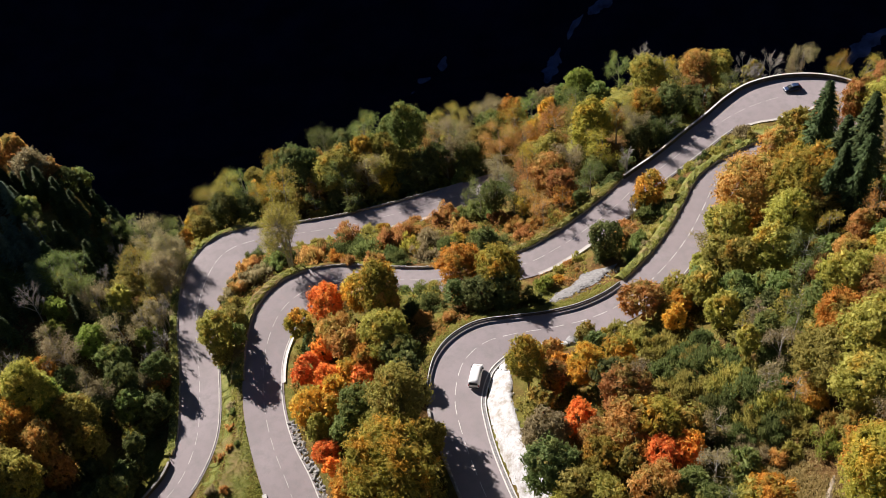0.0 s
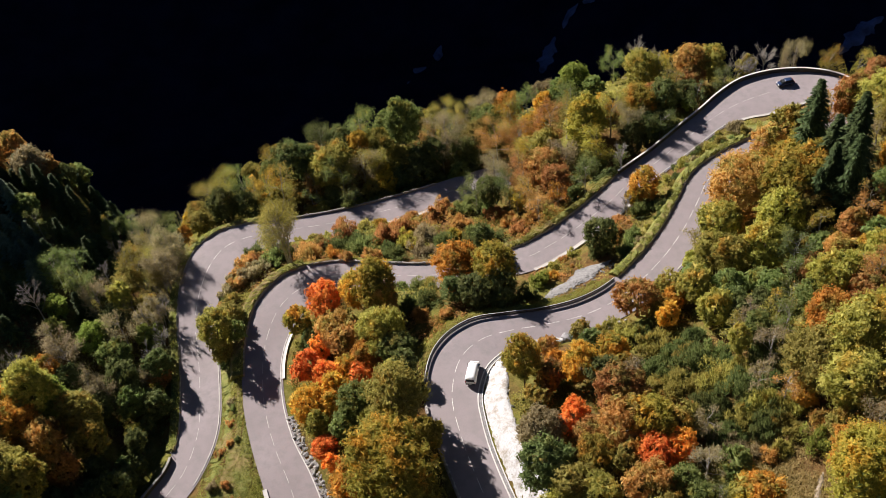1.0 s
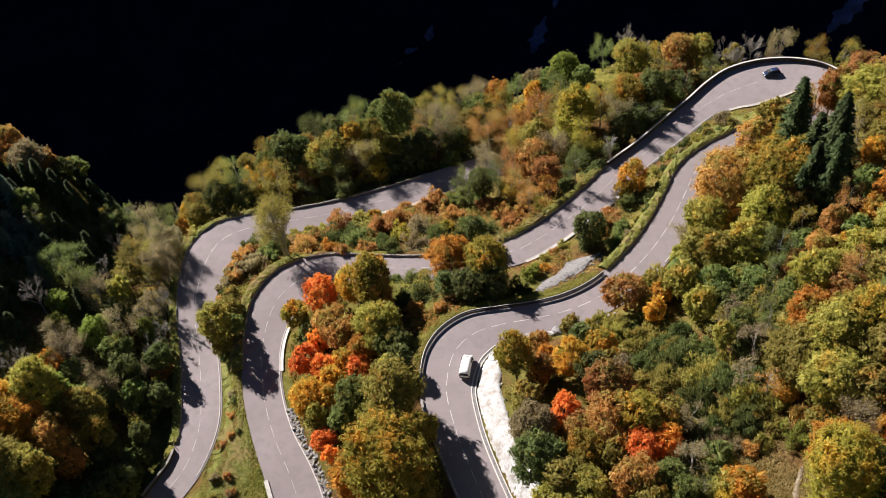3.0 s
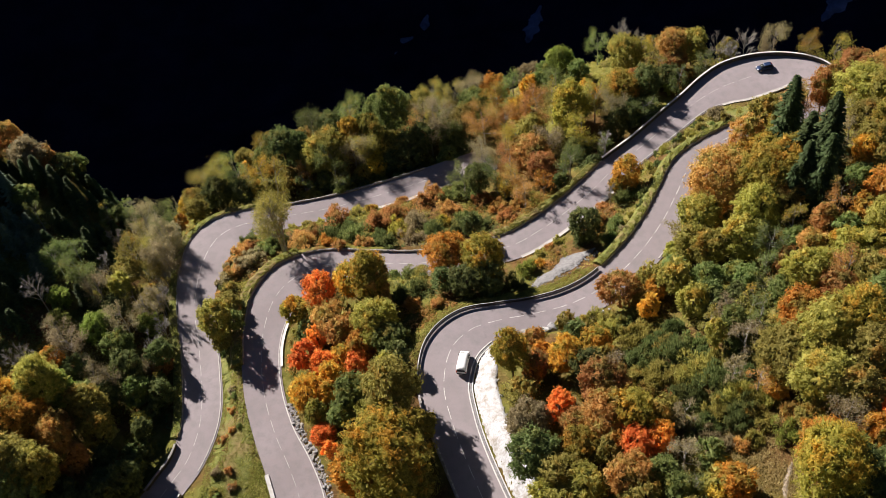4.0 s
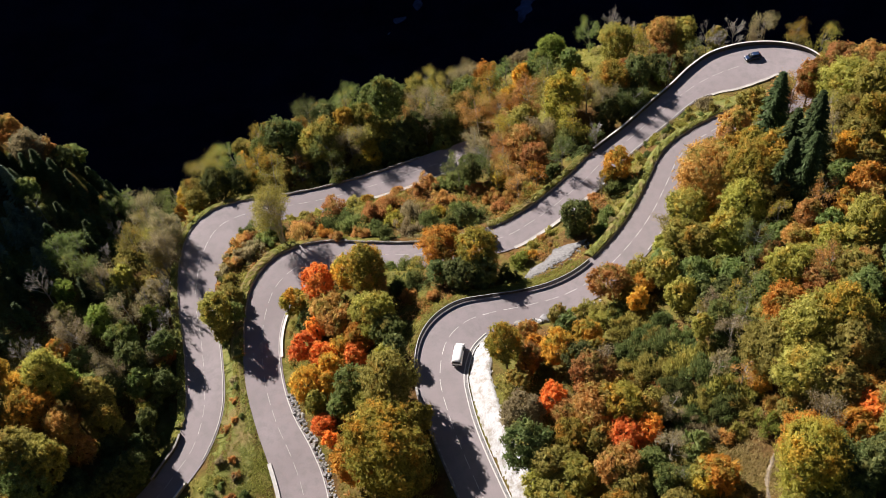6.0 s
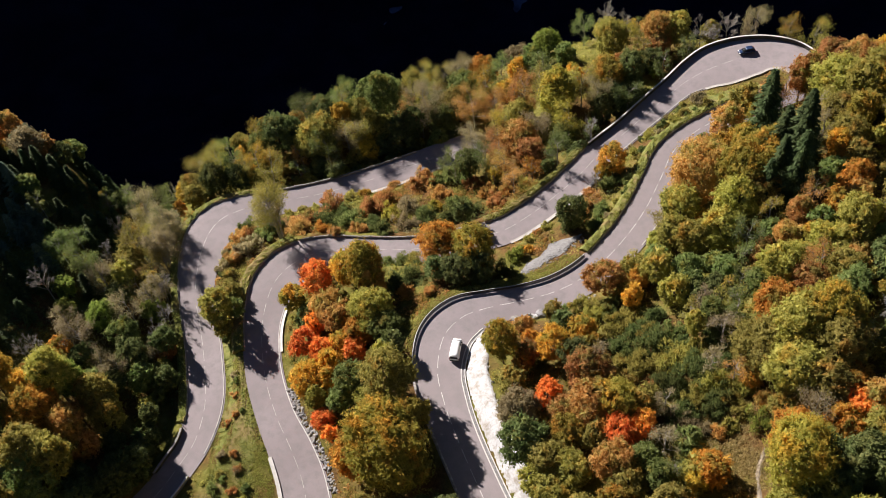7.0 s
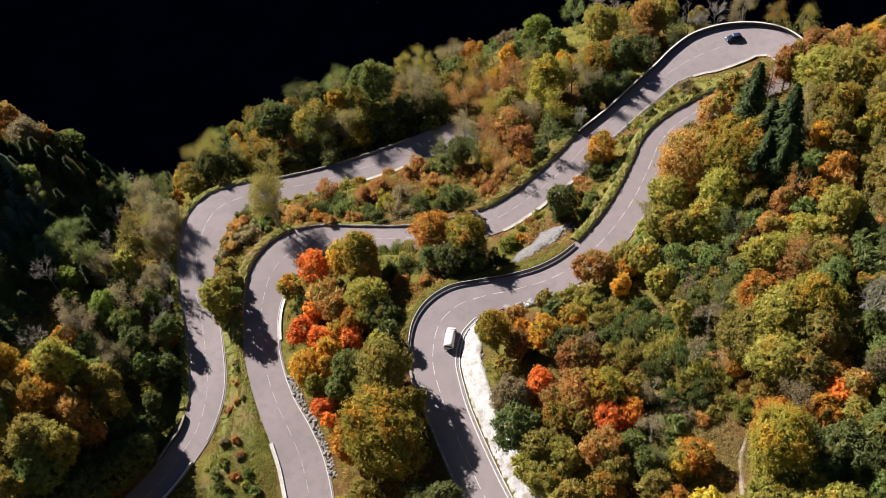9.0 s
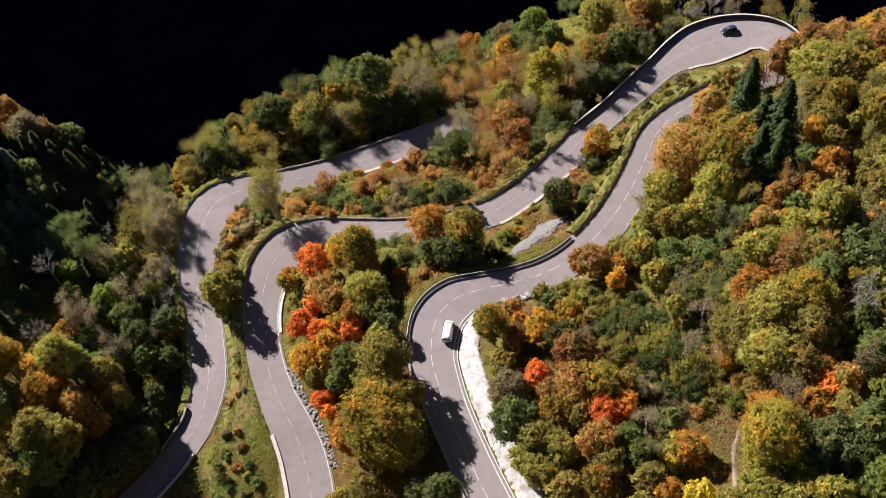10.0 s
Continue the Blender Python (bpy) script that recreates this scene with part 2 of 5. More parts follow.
def beside(road, u, off):
    """Points beside a road: at the parameters u, off metres past its edge (plus: right of the way, minus: left)."""
    u, off = np.atleast_1d(u).astype(float), np.asarray(off, float)
    x, y, z, w = (np.interp(u, road[:, 0], road[:, k]) for k in (1, 2, 3, 4))
    dx = np.interp(u + 0.1, road[:, 0], road[:, 1]) - np.interp(u - 0.1, road[:, 0], road[:, 1])
    dy = np.interp(u + 0.1, road[:, 0], road[:, 2]) - np.interp(u - 0.1, road[:, 0], road[:, 2])
    n = np.hypot(dx, dy)
    side = off + np.sign(off) * w / 2
    return np.stack([x + dy / n * side, y - dx / n * side, z], 1)


def stations(road, u0, u1, step, off=0):
    """Parameters u from u0 to u1 at even distances along the road."""
    u = np.linspace(u0, u1, 600)
    p = beside(road, u, off)
    s = np.concatenate([[0], np.cumsum(np.hypot(*np.diff(p[:, :2], axis=0).T))])
    return np.interp(np.arange(0, s[-1] + 1e-6, step), s, u)


HILL = [(35.9, 94.7, 27.7), (45.2, 86, 32.6), (52.2, 97.9, 32.6), (44.6, 69.6, 34.8), (64.8, 123, 31.6), (60.9, 144.7, 26.1), (42.4, 107.7, 25), (33.7, 119.2, 19.6), (46.8, 123, 22.3), (82.2, 161.1, 21.8), (8.7, 87.1, 20.7), (21.8, 74, 26.7), (10.9, 105.6, 18), (103.4, 130.6, 41.4), (119.7, 179.6, 21.8), (70, 161, 19), (76, 161, 21.5), (63.5, 158.5, 17.5), (81.6, 87.1, 45.7), (21.8, 43.5, 37), (65.3, 43.5, 50.1), (112, 186, 2)]
SLOPE = [(-22.9, 136, 7.1), (-23.9, 114.3, 7.6), (-23.9, 95.8, 8.7), (-21.8, 76.2, 8.7), (-55.5, 119.7, 0.2), (-54.4, 103.4, 0.2), (-53.3, 89.2, -0.3), (-56.6, 71.8, -0.7), (-57.7, 143.6, 0.2), (-21.8, 161.1, -1.6), (5.4, 165.4, -1.1), (27.2, 152.4, 7.6), (43.5, 169.8, 8.7)]
OUTER = [(37, 189, 4), (22, 189, 0), (50, 206, 0), (22, 217, -9), (39, 221, -7), (55, 218, -6), (-21, 198, -6), (-45, 205, -12), (-64, 198, -14), (16, 178, -3), (83, 213, -12), (66, 212, -4), (0, 222, -20), (62, 228, -16), (-45, 222, -32), (102, 207, -24)]
# knots at x -138 and -152 raise an added, unseen hill that shades the spur
SPUR = [(-81.6, 169.8, -12), (-78, 184, -16), (-80.5, 212, -62), (-76, 154, -6.5), (-106, 180, 4), (-92, 136, 1), (-80, 116, -1.6), (-83, 96, 5), (-88, 104, 7.5), (-88.5, 112, 6), (-91, 121, 3.5), (-109, 92, 14), (-120, 152, 10), (-113, 194, 0), (-122, 172, 6), (-122, 186, 3), (-121, 205, -34), (-138, 158, 16), (-138, 172, 31), (-138, 190, 46), (-138, 201, 35), (-152, 192, 50), (-137, 218, -30), (-96, 204, -50), (-103, 65, 12)]
M = N_UP + N_BEND


def below(road, u0, u1, off, drop):
    """Where the bank under a road's outer edge has come down."""
    p = beside(road, stations(road, u0, u1, 9.0), off)
    return p - [0, 0, drop]


KNOTS = np.vstack([ROAD_A[::9, 1:4], ROAD_C[::9, 1:4], HILL, SLOPE, OUTER, SPUR, below(ROAD_C, 9, 17, -8.5, 3.5), below(ROAD_A, N_UP + 1.5, N_UP + 6, 7.0, 5.0), below(ROAD_A, M + 2.6, M + 6, 7.5, 3.5), below(ROAD_A, 4.5, 8, -8.0, 3.5), below(ROAD_A, 8, 11.5, -9.0, 5.0), below(ROAD_C, 3, 8, -7, 2.5)])


def _basis(a, b):
    d2 = ((a[:, None, :2] - b[None, :, :2]) ** 2).sum(2)
    return np.sqrt(d2 + 25.0)


_n = len(KNOTS)
_m = np.zeros((_n + 3, _n + 3))
_m[:_n, :_n] = _basis(KNOTS, KNOTS) - 0.0 * np.eye(_n)
_m[:_n, _n], _m[:_n, _n + 1 : _n + 3] = 1, KNOTS[:, :2]
_m[_n:, :_n] = _m[:_n, _n:].T
WEIGHTS = np.linalg.lstsq(_m, np.concatenate([KNOTS[:, 2], [0, 0, 0]]), rcond=None)[0]


def step01(v, lo, hi):
    t = np.clip((v - lo) / (hi - lo), 0, 1)
    return t * t * (3 - 2 * t)


def valley(x, y):
    """The broad shape round the hillside: a deep gorge beyond it, an unseen high ridge added on its far side to shade
    it, the mountain behind.
    """
    v = 0.9 * y - 0.3 * np.minimum(x, 0) + 0.2 * np.clip(x, 0, 400)
    gorge = np.interp(v, [-3000, -300, 65, 205, 222, 260, 330, 500, 1290, 1500, 3500], [900, 190, 37, -24, -52, -80, -95, -60, 697, 740, 900])
    return gorge + 14 * np.sin(x / 61 + 0.4) * np.sin(y / 47) * step01(np.abs(v - 200), 60, 300)


def natural(x, y):
    p = np.stack([x, y], 1)
    h = np.concatenate([_basis(p[i : i + 4000], KNOTS) @ WEIGHTS[:_n] for i in range(0, len(p), 4000)])
    h = h + WEIGHTS[_n] + p @ WEIGHTS[_n + 1 :]
    out = np.maximum.reduce([-150 - x, x - 109, 67 - y, y - 229])
    m = step01(out, 0, 45)
    return h * (1 - m) + valley(x, y) * m


def downhill_side(road, first):
    """For each row of a road: the side on which the land drops away at once (1: right, -1: left, 0: neither)."""
    u = road[:, 0]
    if first:
        return np.where((u > N_UP + 1) & (u < M + 2.2), 1, 0)
    return np.where((u > 8.0) & (u < 17.0), -1, 0)


SIDES = [downhill_side(ROAD_A, True)[::2], downhill_side(ROAD_C, False)[::2]]


def road_field(x, y, sides=False):
    """For each place: distance past the nearest road's edge, that road's height, and whether it lies on the side that drops away."""
    best, height, outer = np.full(len(x), 1e9), np.zeros(len(x)), np.zeros(len(x))
    for road, flag in zip((ROAD_A, ROAD_C), SIDES):
        r = road[::2]
        tx, ty = np.gradient(r[:, 1]), np.gradient(r[:, 2])
        for i in range(0, len(x), 3000):
            s = slice(i, i + 3000)
            dx, dy = x[s, None] - r[None, :, 1], y[s, None] - r[None, :, 2]
            past = np.hypot(dx, dy) - r[None, :, 4] / 2
            k = past.argmin(1)
            n = np.arange(len(k))
            v = past[n, k]
            right = np.sign(dx[n, k] * ty[k] - dy[n, k] * tx[k])
            better = v < best[s]
            best[s] = np.where(better, v, best[s])
            height[s] = np.where(better, r[k, 3], height[s])
            outer[s] = np.where(better, right * flag[k] > 0, outer[s])
    return (best, height, outer) if sides else (best, height)


def ground_at(x, y):
    x, y = np.atleast_1d(x).astype(float), np.atleast_1d(y).astype(float)
    h = natural(x, y)
    past, height, outer = road_field(x, y, True)
    h = h - outer * 3.2 * step01(past, 0.8, 3.0) * (1 - step01(past, 5, 14))
    bed = 1 - np.where(outer > 0, step01(past, 0.7, 2.4), step01(past, 0.9, 4.5))
    return h * (1 - bed) + (height - 0.12 - 0.5 * (past < -1.0)) * bed
# ---- end of the land ----


# ---- mesh helpers ----
def mesh_of(name, verts, faces, material):
    me = bpy.data.meshes.new(name)
    me.from_pydata([tuple(map(float, v)) for v in verts], [], [tuple(map(int, f)) for f in faces])
    if material:
        me.materials.append(material)
    me.update()
    return me


def part(name, me, parent=None, label=""):
    ob = new(name, me)
    ob.parent = parent
    return tagged(ob, label)


def grid_faces(rows, cols):
    i = np.arange((rows - 1) * cols).reshape(rows - 1, cols)[:, :-1].ravel()
    return np.stack([i, i + 1, i + cols + 1, i + cols], 1)


# ---- ground ----
def axis(lo, hi, step, reach):
    near = np.arange(lo, hi + step / 2, step)
    far, d = [], step
    while not far or far[-1] < reach:
        d *= 1.12
        far.append((far[-1] if far else 0) + d)
    far = np.array(far)
    return np.concatenate([(lo - far)[::-1], near, hi + far])


gx, gy = axis(-132, 112, 1.4, 3600), axis(48, 232, 1.4, 3600)
X, Y = (a.ravel() for a in np.meshgrid(gx, gy))
Z = ground_at(X, Y)
Z += np.array([noise.noise((x * 0.23, y * 0.23, 0)) for x, y in zip(X, Y)]) * 0.5 * step01(road_field(X, Y)[0], 3, 8)
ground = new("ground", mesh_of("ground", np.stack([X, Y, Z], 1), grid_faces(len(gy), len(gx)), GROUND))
for f in ground.data.polygons:
    f.use_smooth = True
tagged(ground, "steep autumn hillside with dry grass and leaf litter", "ground", kind="structure")


# ---- roads ----
def strip(name, road, u, offs, lifts, material):
    """A band along a road: offs from the left edge line to the right one, each (side, metres past the edge)."""
    rows = []
    for (side, off), lift in zip(offs, lifts):
        p = beside(road, u, side * max(off, -90)) if side else beside(road, u, 0)
        p[:, 2] += lift
        rows.append(p)
    v = np.stack(rows, 1).reshape(-1, 3)
    return mesh_of(name, v, grid_faces(len(u), len(offs)), material)


def make_road(road, label):
    u = stations(road, road[0, 0], road[-1, 0], 1.2)
    me = strip("road", road, u, [(-1, 0.5), (-1, 0.15), (-1, -0.6), (0, 0), (1, -0.6), (1, 0.15), (1, 0.5)], [-0.6, 0, 0.02, 0.06, 0.02, 0, -0.6], ASPHALT)
    return tagged(new("road", me), label, "road", kind="structure")


road_upper = make_road(ROAD_A, "sun-bleached grey asphalt switchback road")
road_lower = make_road(ROAD_C, "sun-bleached grey asphalt road below the switchbacks")


def lane_dashes(road, parent, u0, u1, material):
    """Centre line: dashes of 3 m with gaps of 1.33 m, each a thin slab."""
    at = stations(road, u0, u1, 4.33)
    for k, u in enumerate(at[:-1]):
        v = u + (at[k + 1] - u) * np.linspace(0, 0.68, 5)
        left, right = beside(road, v, 0), beside(road, v, 0)
        d = np.gradient(left[:, :2], axis=0)
        d /= np.linalg.norm(d, axis=1, keepdims=True)
        n = np.stack([-d[:, 1], d[:, 0]], 1) * 0.06
        left[:, :2] += n
        right[:, :2] -= n
        for side in (left, right):
            side[:, 2] += 0.068
        me = mesh_of("lane_dash", np.stack([left, right], 1).reshape(-1, 3), grid_faces(5, 2), material)
        part("lane_dash", me, parent)


lane_dashes(ROAD_A, road_upper, 0.2, 18, PAINT)
lane_dashes(ROAD_A, road_upper, N_UP + 4.4, M + 19, FADED)
lane_dashes(ROAD_C, road_lower, 1.0, 8, FADED)
lane_dashes(ROAD_C, road_lower, 8.1, 11.5, PAINT)
lane_dashes(ROAD_C, road_lower, 11.6, 17, FADED)


def ledge(name, road, u0, u1, side, profile, material, label, category, step=0.9, wander=0.0, kind="structure"):
    """A long body beside a road from a profile of (metres past the edge, height over the road)."""
    u = stations(road, u0, u1, step)
    rng = np.random.default_rng(int(u0 * 10 + u1))
    rows = []
    for k, (off, lift) in enumerate(profile):
        p = beside(road, u, side * np.full(len(u), max(off, 1e-3)))
        j = wander * (0 < k < len(profile) - 1)
        p[:, 2] += lift + rng.normal(size=len(u)) * j
        p[:, :2] += rng.normal(size=(len(u), 2)) * j * 0.6
        rows.append(p)
    v = np.stack(rows, 1).reshape(-1, 3)
    f = grid_faces(len(u), len(profile)).tolist()
    c = len(profile)
    f += [tuple(range(c)), tuple(range(len(v) - 1, len(v) - c - 1, -1))]
    return tagged(new(name, mesh_of(name, v, f, material)), label, category, kind=kind)


def box_mesh(name, sx, sy, sz, material, bevel=0.03, seed=None, rough=0.0):
    bm = bmesh.new()
    bmesh.ops.create_cube(bm, size=1)
    bmesh.ops.scale(bm, vec=(sx, sy, sz), verts=bm.verts)
    if bevel:
        bmesh.ops.bevel(bm, geom=bm.edges[:], offset=bevel, segments=1, affect="EDGES")
    if seed is not None:
        rng = random.Random(seed)
        for v in bm.verts:
            v.co += Vector((rng.uniform(-1, 1), rng.uniform(-1, 1), rng.uniform(-1, 1))) * rough
    me = bpy.data.meshes.new(name)
    bm.to_mesh(me)
    bm.free()
    me.materials.append(material)
    return me


def along(road, u, off=0):
    """The heading of a road, or of a line off beside it, at u, in radians."""
    p = beside(road, [u - 0.05, u + 0.05], off)
    d = p[1] - p[0]
    return math.atan2(d[1], d[0])


COPINGS = [box_mesh("coping_stone", 1.04, 0.4, 0.14, COPING, 0.02, i, 0.006) for i in range(4)]
WEATHERED = [box_mesh("coping_stone", 1.0, 0.42, 0.16, STONE, 0.03, 40 + i, 0.03) for i in range(4)]
FIELD_STONES = [box_mesh("stone", 0.62, 0.42, 0.26, OLD_CONCRETE if i % 3 == 0 else STONE, 0.08, 20 + i, 0.06) for i in range(6)]


def parapet(road, u0, u1, side, height, label, coping=True, thick=0.34, material=None, caps=None):
    wall = ledge("parapet_wall", road, u0, u1, side, [(0.1, -0.3), (0.12, height), (0.12 + thick, height), (0.16 + thick, -1.6)], material or STONE, label, "wall", 0.6, 0.015)
    rng = random.Random(int(u0 * 7))
    for k, u in enumerate(stations(road, u0, u1, 1.0 if coping else 0.75, side * (0.12 + thick / 2))):
        p = beside(road, u, side * (0.12 + thick / 2))[0]
        ob = part("coping_stone" if coping else "stone", ((caps or COPINGS) if coping else FIELD_STONES)[rng.randrange(4 if coping else 6)], wall)
        if not coping:
            s = rng.uniform(0.55, 0.95)
            ob.scale = (s, s, s)
        ob.location = (p[0], p[1], p[2] + height + (0.06 if coping else rng.uniform(-0.08, 0.12)))
        ob.rotation_euler = (0 if coping else rng.uniform(-0.3, 0.3), 0, along(road, u, side * (0.12 + thick / 2)) + (rng.uniform(-0.01, 0.01) if coping else rng.uniform(-0.5, 0.5)))
    return wall


parapet(ROAD_A, N_UP + 1.4, M + 2.05, 1, 1.05, "stone parapet wall, darkened for shade, with pale coping along the hairpin", material=SHADED_STONE)
parapet(ROAD_C, 2.55, 4.3, -1, 0.9, "stone parapet wall with weathered coping on the outer bend", caps=WEATHERED, material=SHADED_STONE)
parapet(ROAD_C, 1.2, 2.9, 1, 0.6, "low stone wall with pale coping beside the road")
parapet(ROAD_A, 0.2, 4.8, -1, 0.55, "crumbling rubble parapet at the road edge", coping=False)
parapet(ROAD_A, M + 6.2, M + 9.5, 1, 0.42, "low overgrown rubble wall of pale limestone", coping=False)
parapet(ROAD_C, 11.8, 15.7, -1, 0.42, "low overgrown wall of pale limestone rubble", coping=False)


def bank(road, u0, u1, side, label, height=0.6, wide=2.6):
    ledge("verge", road, u0, u1, side, [(0.25, -0.3), (0.3, height * 0.85), (0.7, height), (wide * 0.55, height * 0.95), (wide * 0.8, height * 0.35), (wide, -0.6)], GRASS, label, "verge", 0.7, 0.16)
    ledge("edge_stones", road, u0, u1, side, [(0.08, -0.3), (0.1, height * 0.6), (0.28, height * 0.7), (0.32, -0.3)], STONE, "dark mossy stone edging under the grass verge", "edging", 0.7, 0.05)


bank(ROAD_A, 11.3, 17.6, -1, "grassy bank on an old wall beside the road")
bank(ROAD_A, M + 2.15, M + 6.1, 1, "grassy bank on an old wall beside the road")
bank(ROAD_A, M + 9.55, M + 13.2, 1, "bright green grass bank round the outer bend", 0.7, 3.2)
bank(ROAD_C, 4.5, 11.6, -1, "grassy bank on the outer edge of the lower road", 0.5, 2.4)
KERB = [(0.02, -0.2), (0.04, 0.11), (0.25, 0.12), (0.28, -0.2)]
APRON = [(0.02, -0.2), (0.04, 0.08), (0.4, 0.1), (0.85, 0.16), (0.9, -0.3)]
GUTTER = [(0.02, -0.2), (0.03, 0.03), (0.14, 0.04), (0.6, 0.03), (0.7, 0.13), (0.92, 0.14), (0.96, -0.3)]
for road, u0, u1, side, shape, what in (
    (ROAD_A, 0.2, 7.6, 1, KERB, "white concrete kerb under the rock bank"),
    (ROAD_A, 0.2, 7.6, 1, [(0.3, -0.2), (0.31, 0.02), (0.72, 0.03), (0.73, -0.2)], "grey concrete gutter between two kerbs"),
    (ROAD_A, 0.2, 7.6, 1, [(0.75, -0.2), (0.77, 0.15), (0.95, 0.16), (0.98, -0.3)], "white concrete kerb at the foot of the rock bank"),
    (ROAD_A, 12.1, 13.2, 1, KERB, "pale concrete kerb on the uphill side"),
    (ROAD_A, N_UP + 1.2, N_UP + 6.4, -1, APRON, "broad white concrete apron round the inside of the hairpin"),
    (ROAD_A, N_UP + 6.4, M + 2.0, -1, KERB, "pale concrete kerb below the hairpin"),
    (ROAD_A, M + 2.0, M + 5.8, -1, APRON, "broad white concrete gutter on the uphill side"),
    (ROAD_A, M + 11.85, M + 13.4, -1, [(0.02, -0.2), (0.04, 0.1), (0.2, 0.1), (0.22, 0.03), (0.5, 0.03), (0.52, 0.1), (0.7, 0.12), (1.0, 0.3), (1.05, -0.4)], "broad sloping pale concrete gutter on the inside of the bend"),
    (ROAD_A, M + 13.4, M + 19.0, -1, KERB, "white concrete gutter kerb on the uphill side"),
    (ROAD_A, M + 15.9, M + 19.0, 1, [(0.02, -0.2), (0.05, 0.28), (0.85, 0.3), (0.9, -0.4)], "broad white concrete edge beam"),
    (ROAD_C, 3.7, 7.3, 1, KERB, "narrow pale concrete kerb on the uphill side"),
    (ROAD_C, 13.6, 16.4, 1, GUTTER, "pale concrete gutter kerb"),
):
    ledge("kerb", road, u0, u1, side, shape, GRAVEL if "grey" in what else OLD_CONCRETE if shape in (KERB, APRON) and ("pale" in what or shape is APRON) else CONCRETE, what, "kerb", 0.8, 0.004)


# ---- guard rail ----
def guard_rail(road, u0, u1, side):
    rail = tagged(new("guard_rail"), "guard rail on posts, its shaded side and lit top edge in colour", "guard rail")
    u = stations(road, u0, u1, 0.7)
    shape = [(0.26, 0.4), (0.2, 0.44), (0.2, 0.52), (0.25, 0.57), (0.2, 0.62), (0.2, 0.72), (0.28, 0.76), (0.34, 0.72), (0.34, 0.4)]
    rows = []
    for off, lift in shape + shape[:1]:
        p = beside(road, u, side * off)
        p[:, 2] += lift
        rows.append(p)
    v = np.stack(rows, 1).reshape(-1, 3)
    part("beam", mesh_of("beam", v, grid_faces(len(u), len(shape) + 1), SHADED_RAIL), rail)
    # pale cap: the rail's sunlit top edge, put in as a lighter part
    rows = []
    for off, lift in ((0.22, 0.76), (0.22, 0.82), (0.33, 0.82), (0.33, 0.76), (0.22, 0.76)):
        p = beside(road, u, side * off)
        p[:, 2] += lift
        rows.append(p)
    part("top_rail", mesh_of("top_rail", np.stack(rows, 1).reshape(-1, 3), grid_faces(len(u), 5), STEEL), rail, "pale steel top rail, the sunlit edge in its colour")
    rows = []
    for off, lift in ((0.22, 0.05), (0.22, 0.22), (0.36, 0.22), (0.36, 0.05), (0.22, 0.05)):
        p = beside(road, u, side * off)
        p[:, 2] += lift
        rows.append(p)
    part("lower_beam", mesh_of("lower_beam", np.stack(rows, 1).reshape(-1, 3), grid_faces(len(u), 5), SHADED_RAIL), rail)
    post = box_mesh("post", 0.14, 0.14, 1.15, SHADED_RAIL, 0.01)
    for u in stations(road, u0, u1, 2.0):
        p = beside(road, u, side * 0.4)[0]
        ob = part("post", post, rail)
        ob.location, ob.rotation_euler = (p[0], p[1], p[2] + 0.2), (0, 0, along(road, u))


guard_rail(ROAD_A, 4.85, 11.25, -1)


# ---- rock banks ----
def rock_bank(name, road, u0, u1, side, near, wide, rise, label):
    u = stations(road, u0, u1, 0.55)
    k = 12
    rng = np.random.default_rng(int(u0 * 3))
    rows = []
    t = (u - u[0]) / (u[-1] - u[0])
    width = wide * np.minimum(1, np.minimum((1 - t) * 3.2 + 0.12, t * 8 + 0.3))
    for j in range(k):
        p = beside(road, u, side * (near + width * j / (k - 1)))
        g = ground_at(p[:, 0], p[:, 1])
        lump = np.array([0.5 * noise.noise((a * 0.7, b * 0.7, 3)) + 0.45 * noise.noise((a * 2.9, b * 2.9, 7)) for a, b in p[:, :2]])
        p[:, 2] = np.maximum(g, p[:, 2] - 0.1) + (rise * math.sin(math.pi * min(1, j / (k - 1) * 0.9)) * 0.6 + 0.12 + 0.07 * lump) * (0 < j < k - 1) - 0.25 * (j in (0, k - 1))
        p[:, :2] += rng.normal(size=(len(u), 2)) * 0.1
        rows.append(p)
    v = np.stack(rows, 1).reshape(-1, 3)
    me = mesh_of(name, v, grid_faces(len(u), k), SCREE)
    me.polygons.foreach_set("use_smooth", [True] * len(me.polygons))
    return tagged(new(name, me), label, "rock", kind="structure")


white_bank = rock_bank("limestone_bank", ROAD_A, 0.3, 7.3, 1, 0.95, 4.7, 0.5, "bright white crumbling limestone bank above the kerb")


def boulder(seed, size, material):
    bm = bmesh.new()
    bmesh.ops.create_icosphere(bm, subdivisions=2, radius=size)
    rng = random.Random(seed)
    s = Vector((rng.uniform(0.8, 1.3), rng.uniform(0.7, 1.1), rng.uniform(0.55, 0.9)))
    for v in bm.verts:
        n = noise.noise(v.co * (1.6 / size) + Vector((seed * 3.1, 0, 0)))
        v.co = Vector(v.co * s) * (1 + 0.45 * n)
    me = bpy.data.meshes.new("stone")
    bm.to_mesh(me)
    bm.free()
    me.materials.append(material)
    return me


BOULDERS = [boulder(i, 0.5, ROCK if i % 3 else STONE) for i in range(6)]
GREY_STONES = [boulder(50 + i, 0.3, GRAVEL) for i in range(4)]
WHITE_STONES = [boulder(30 + i, 0.3, SCREE) for i in range(4)]


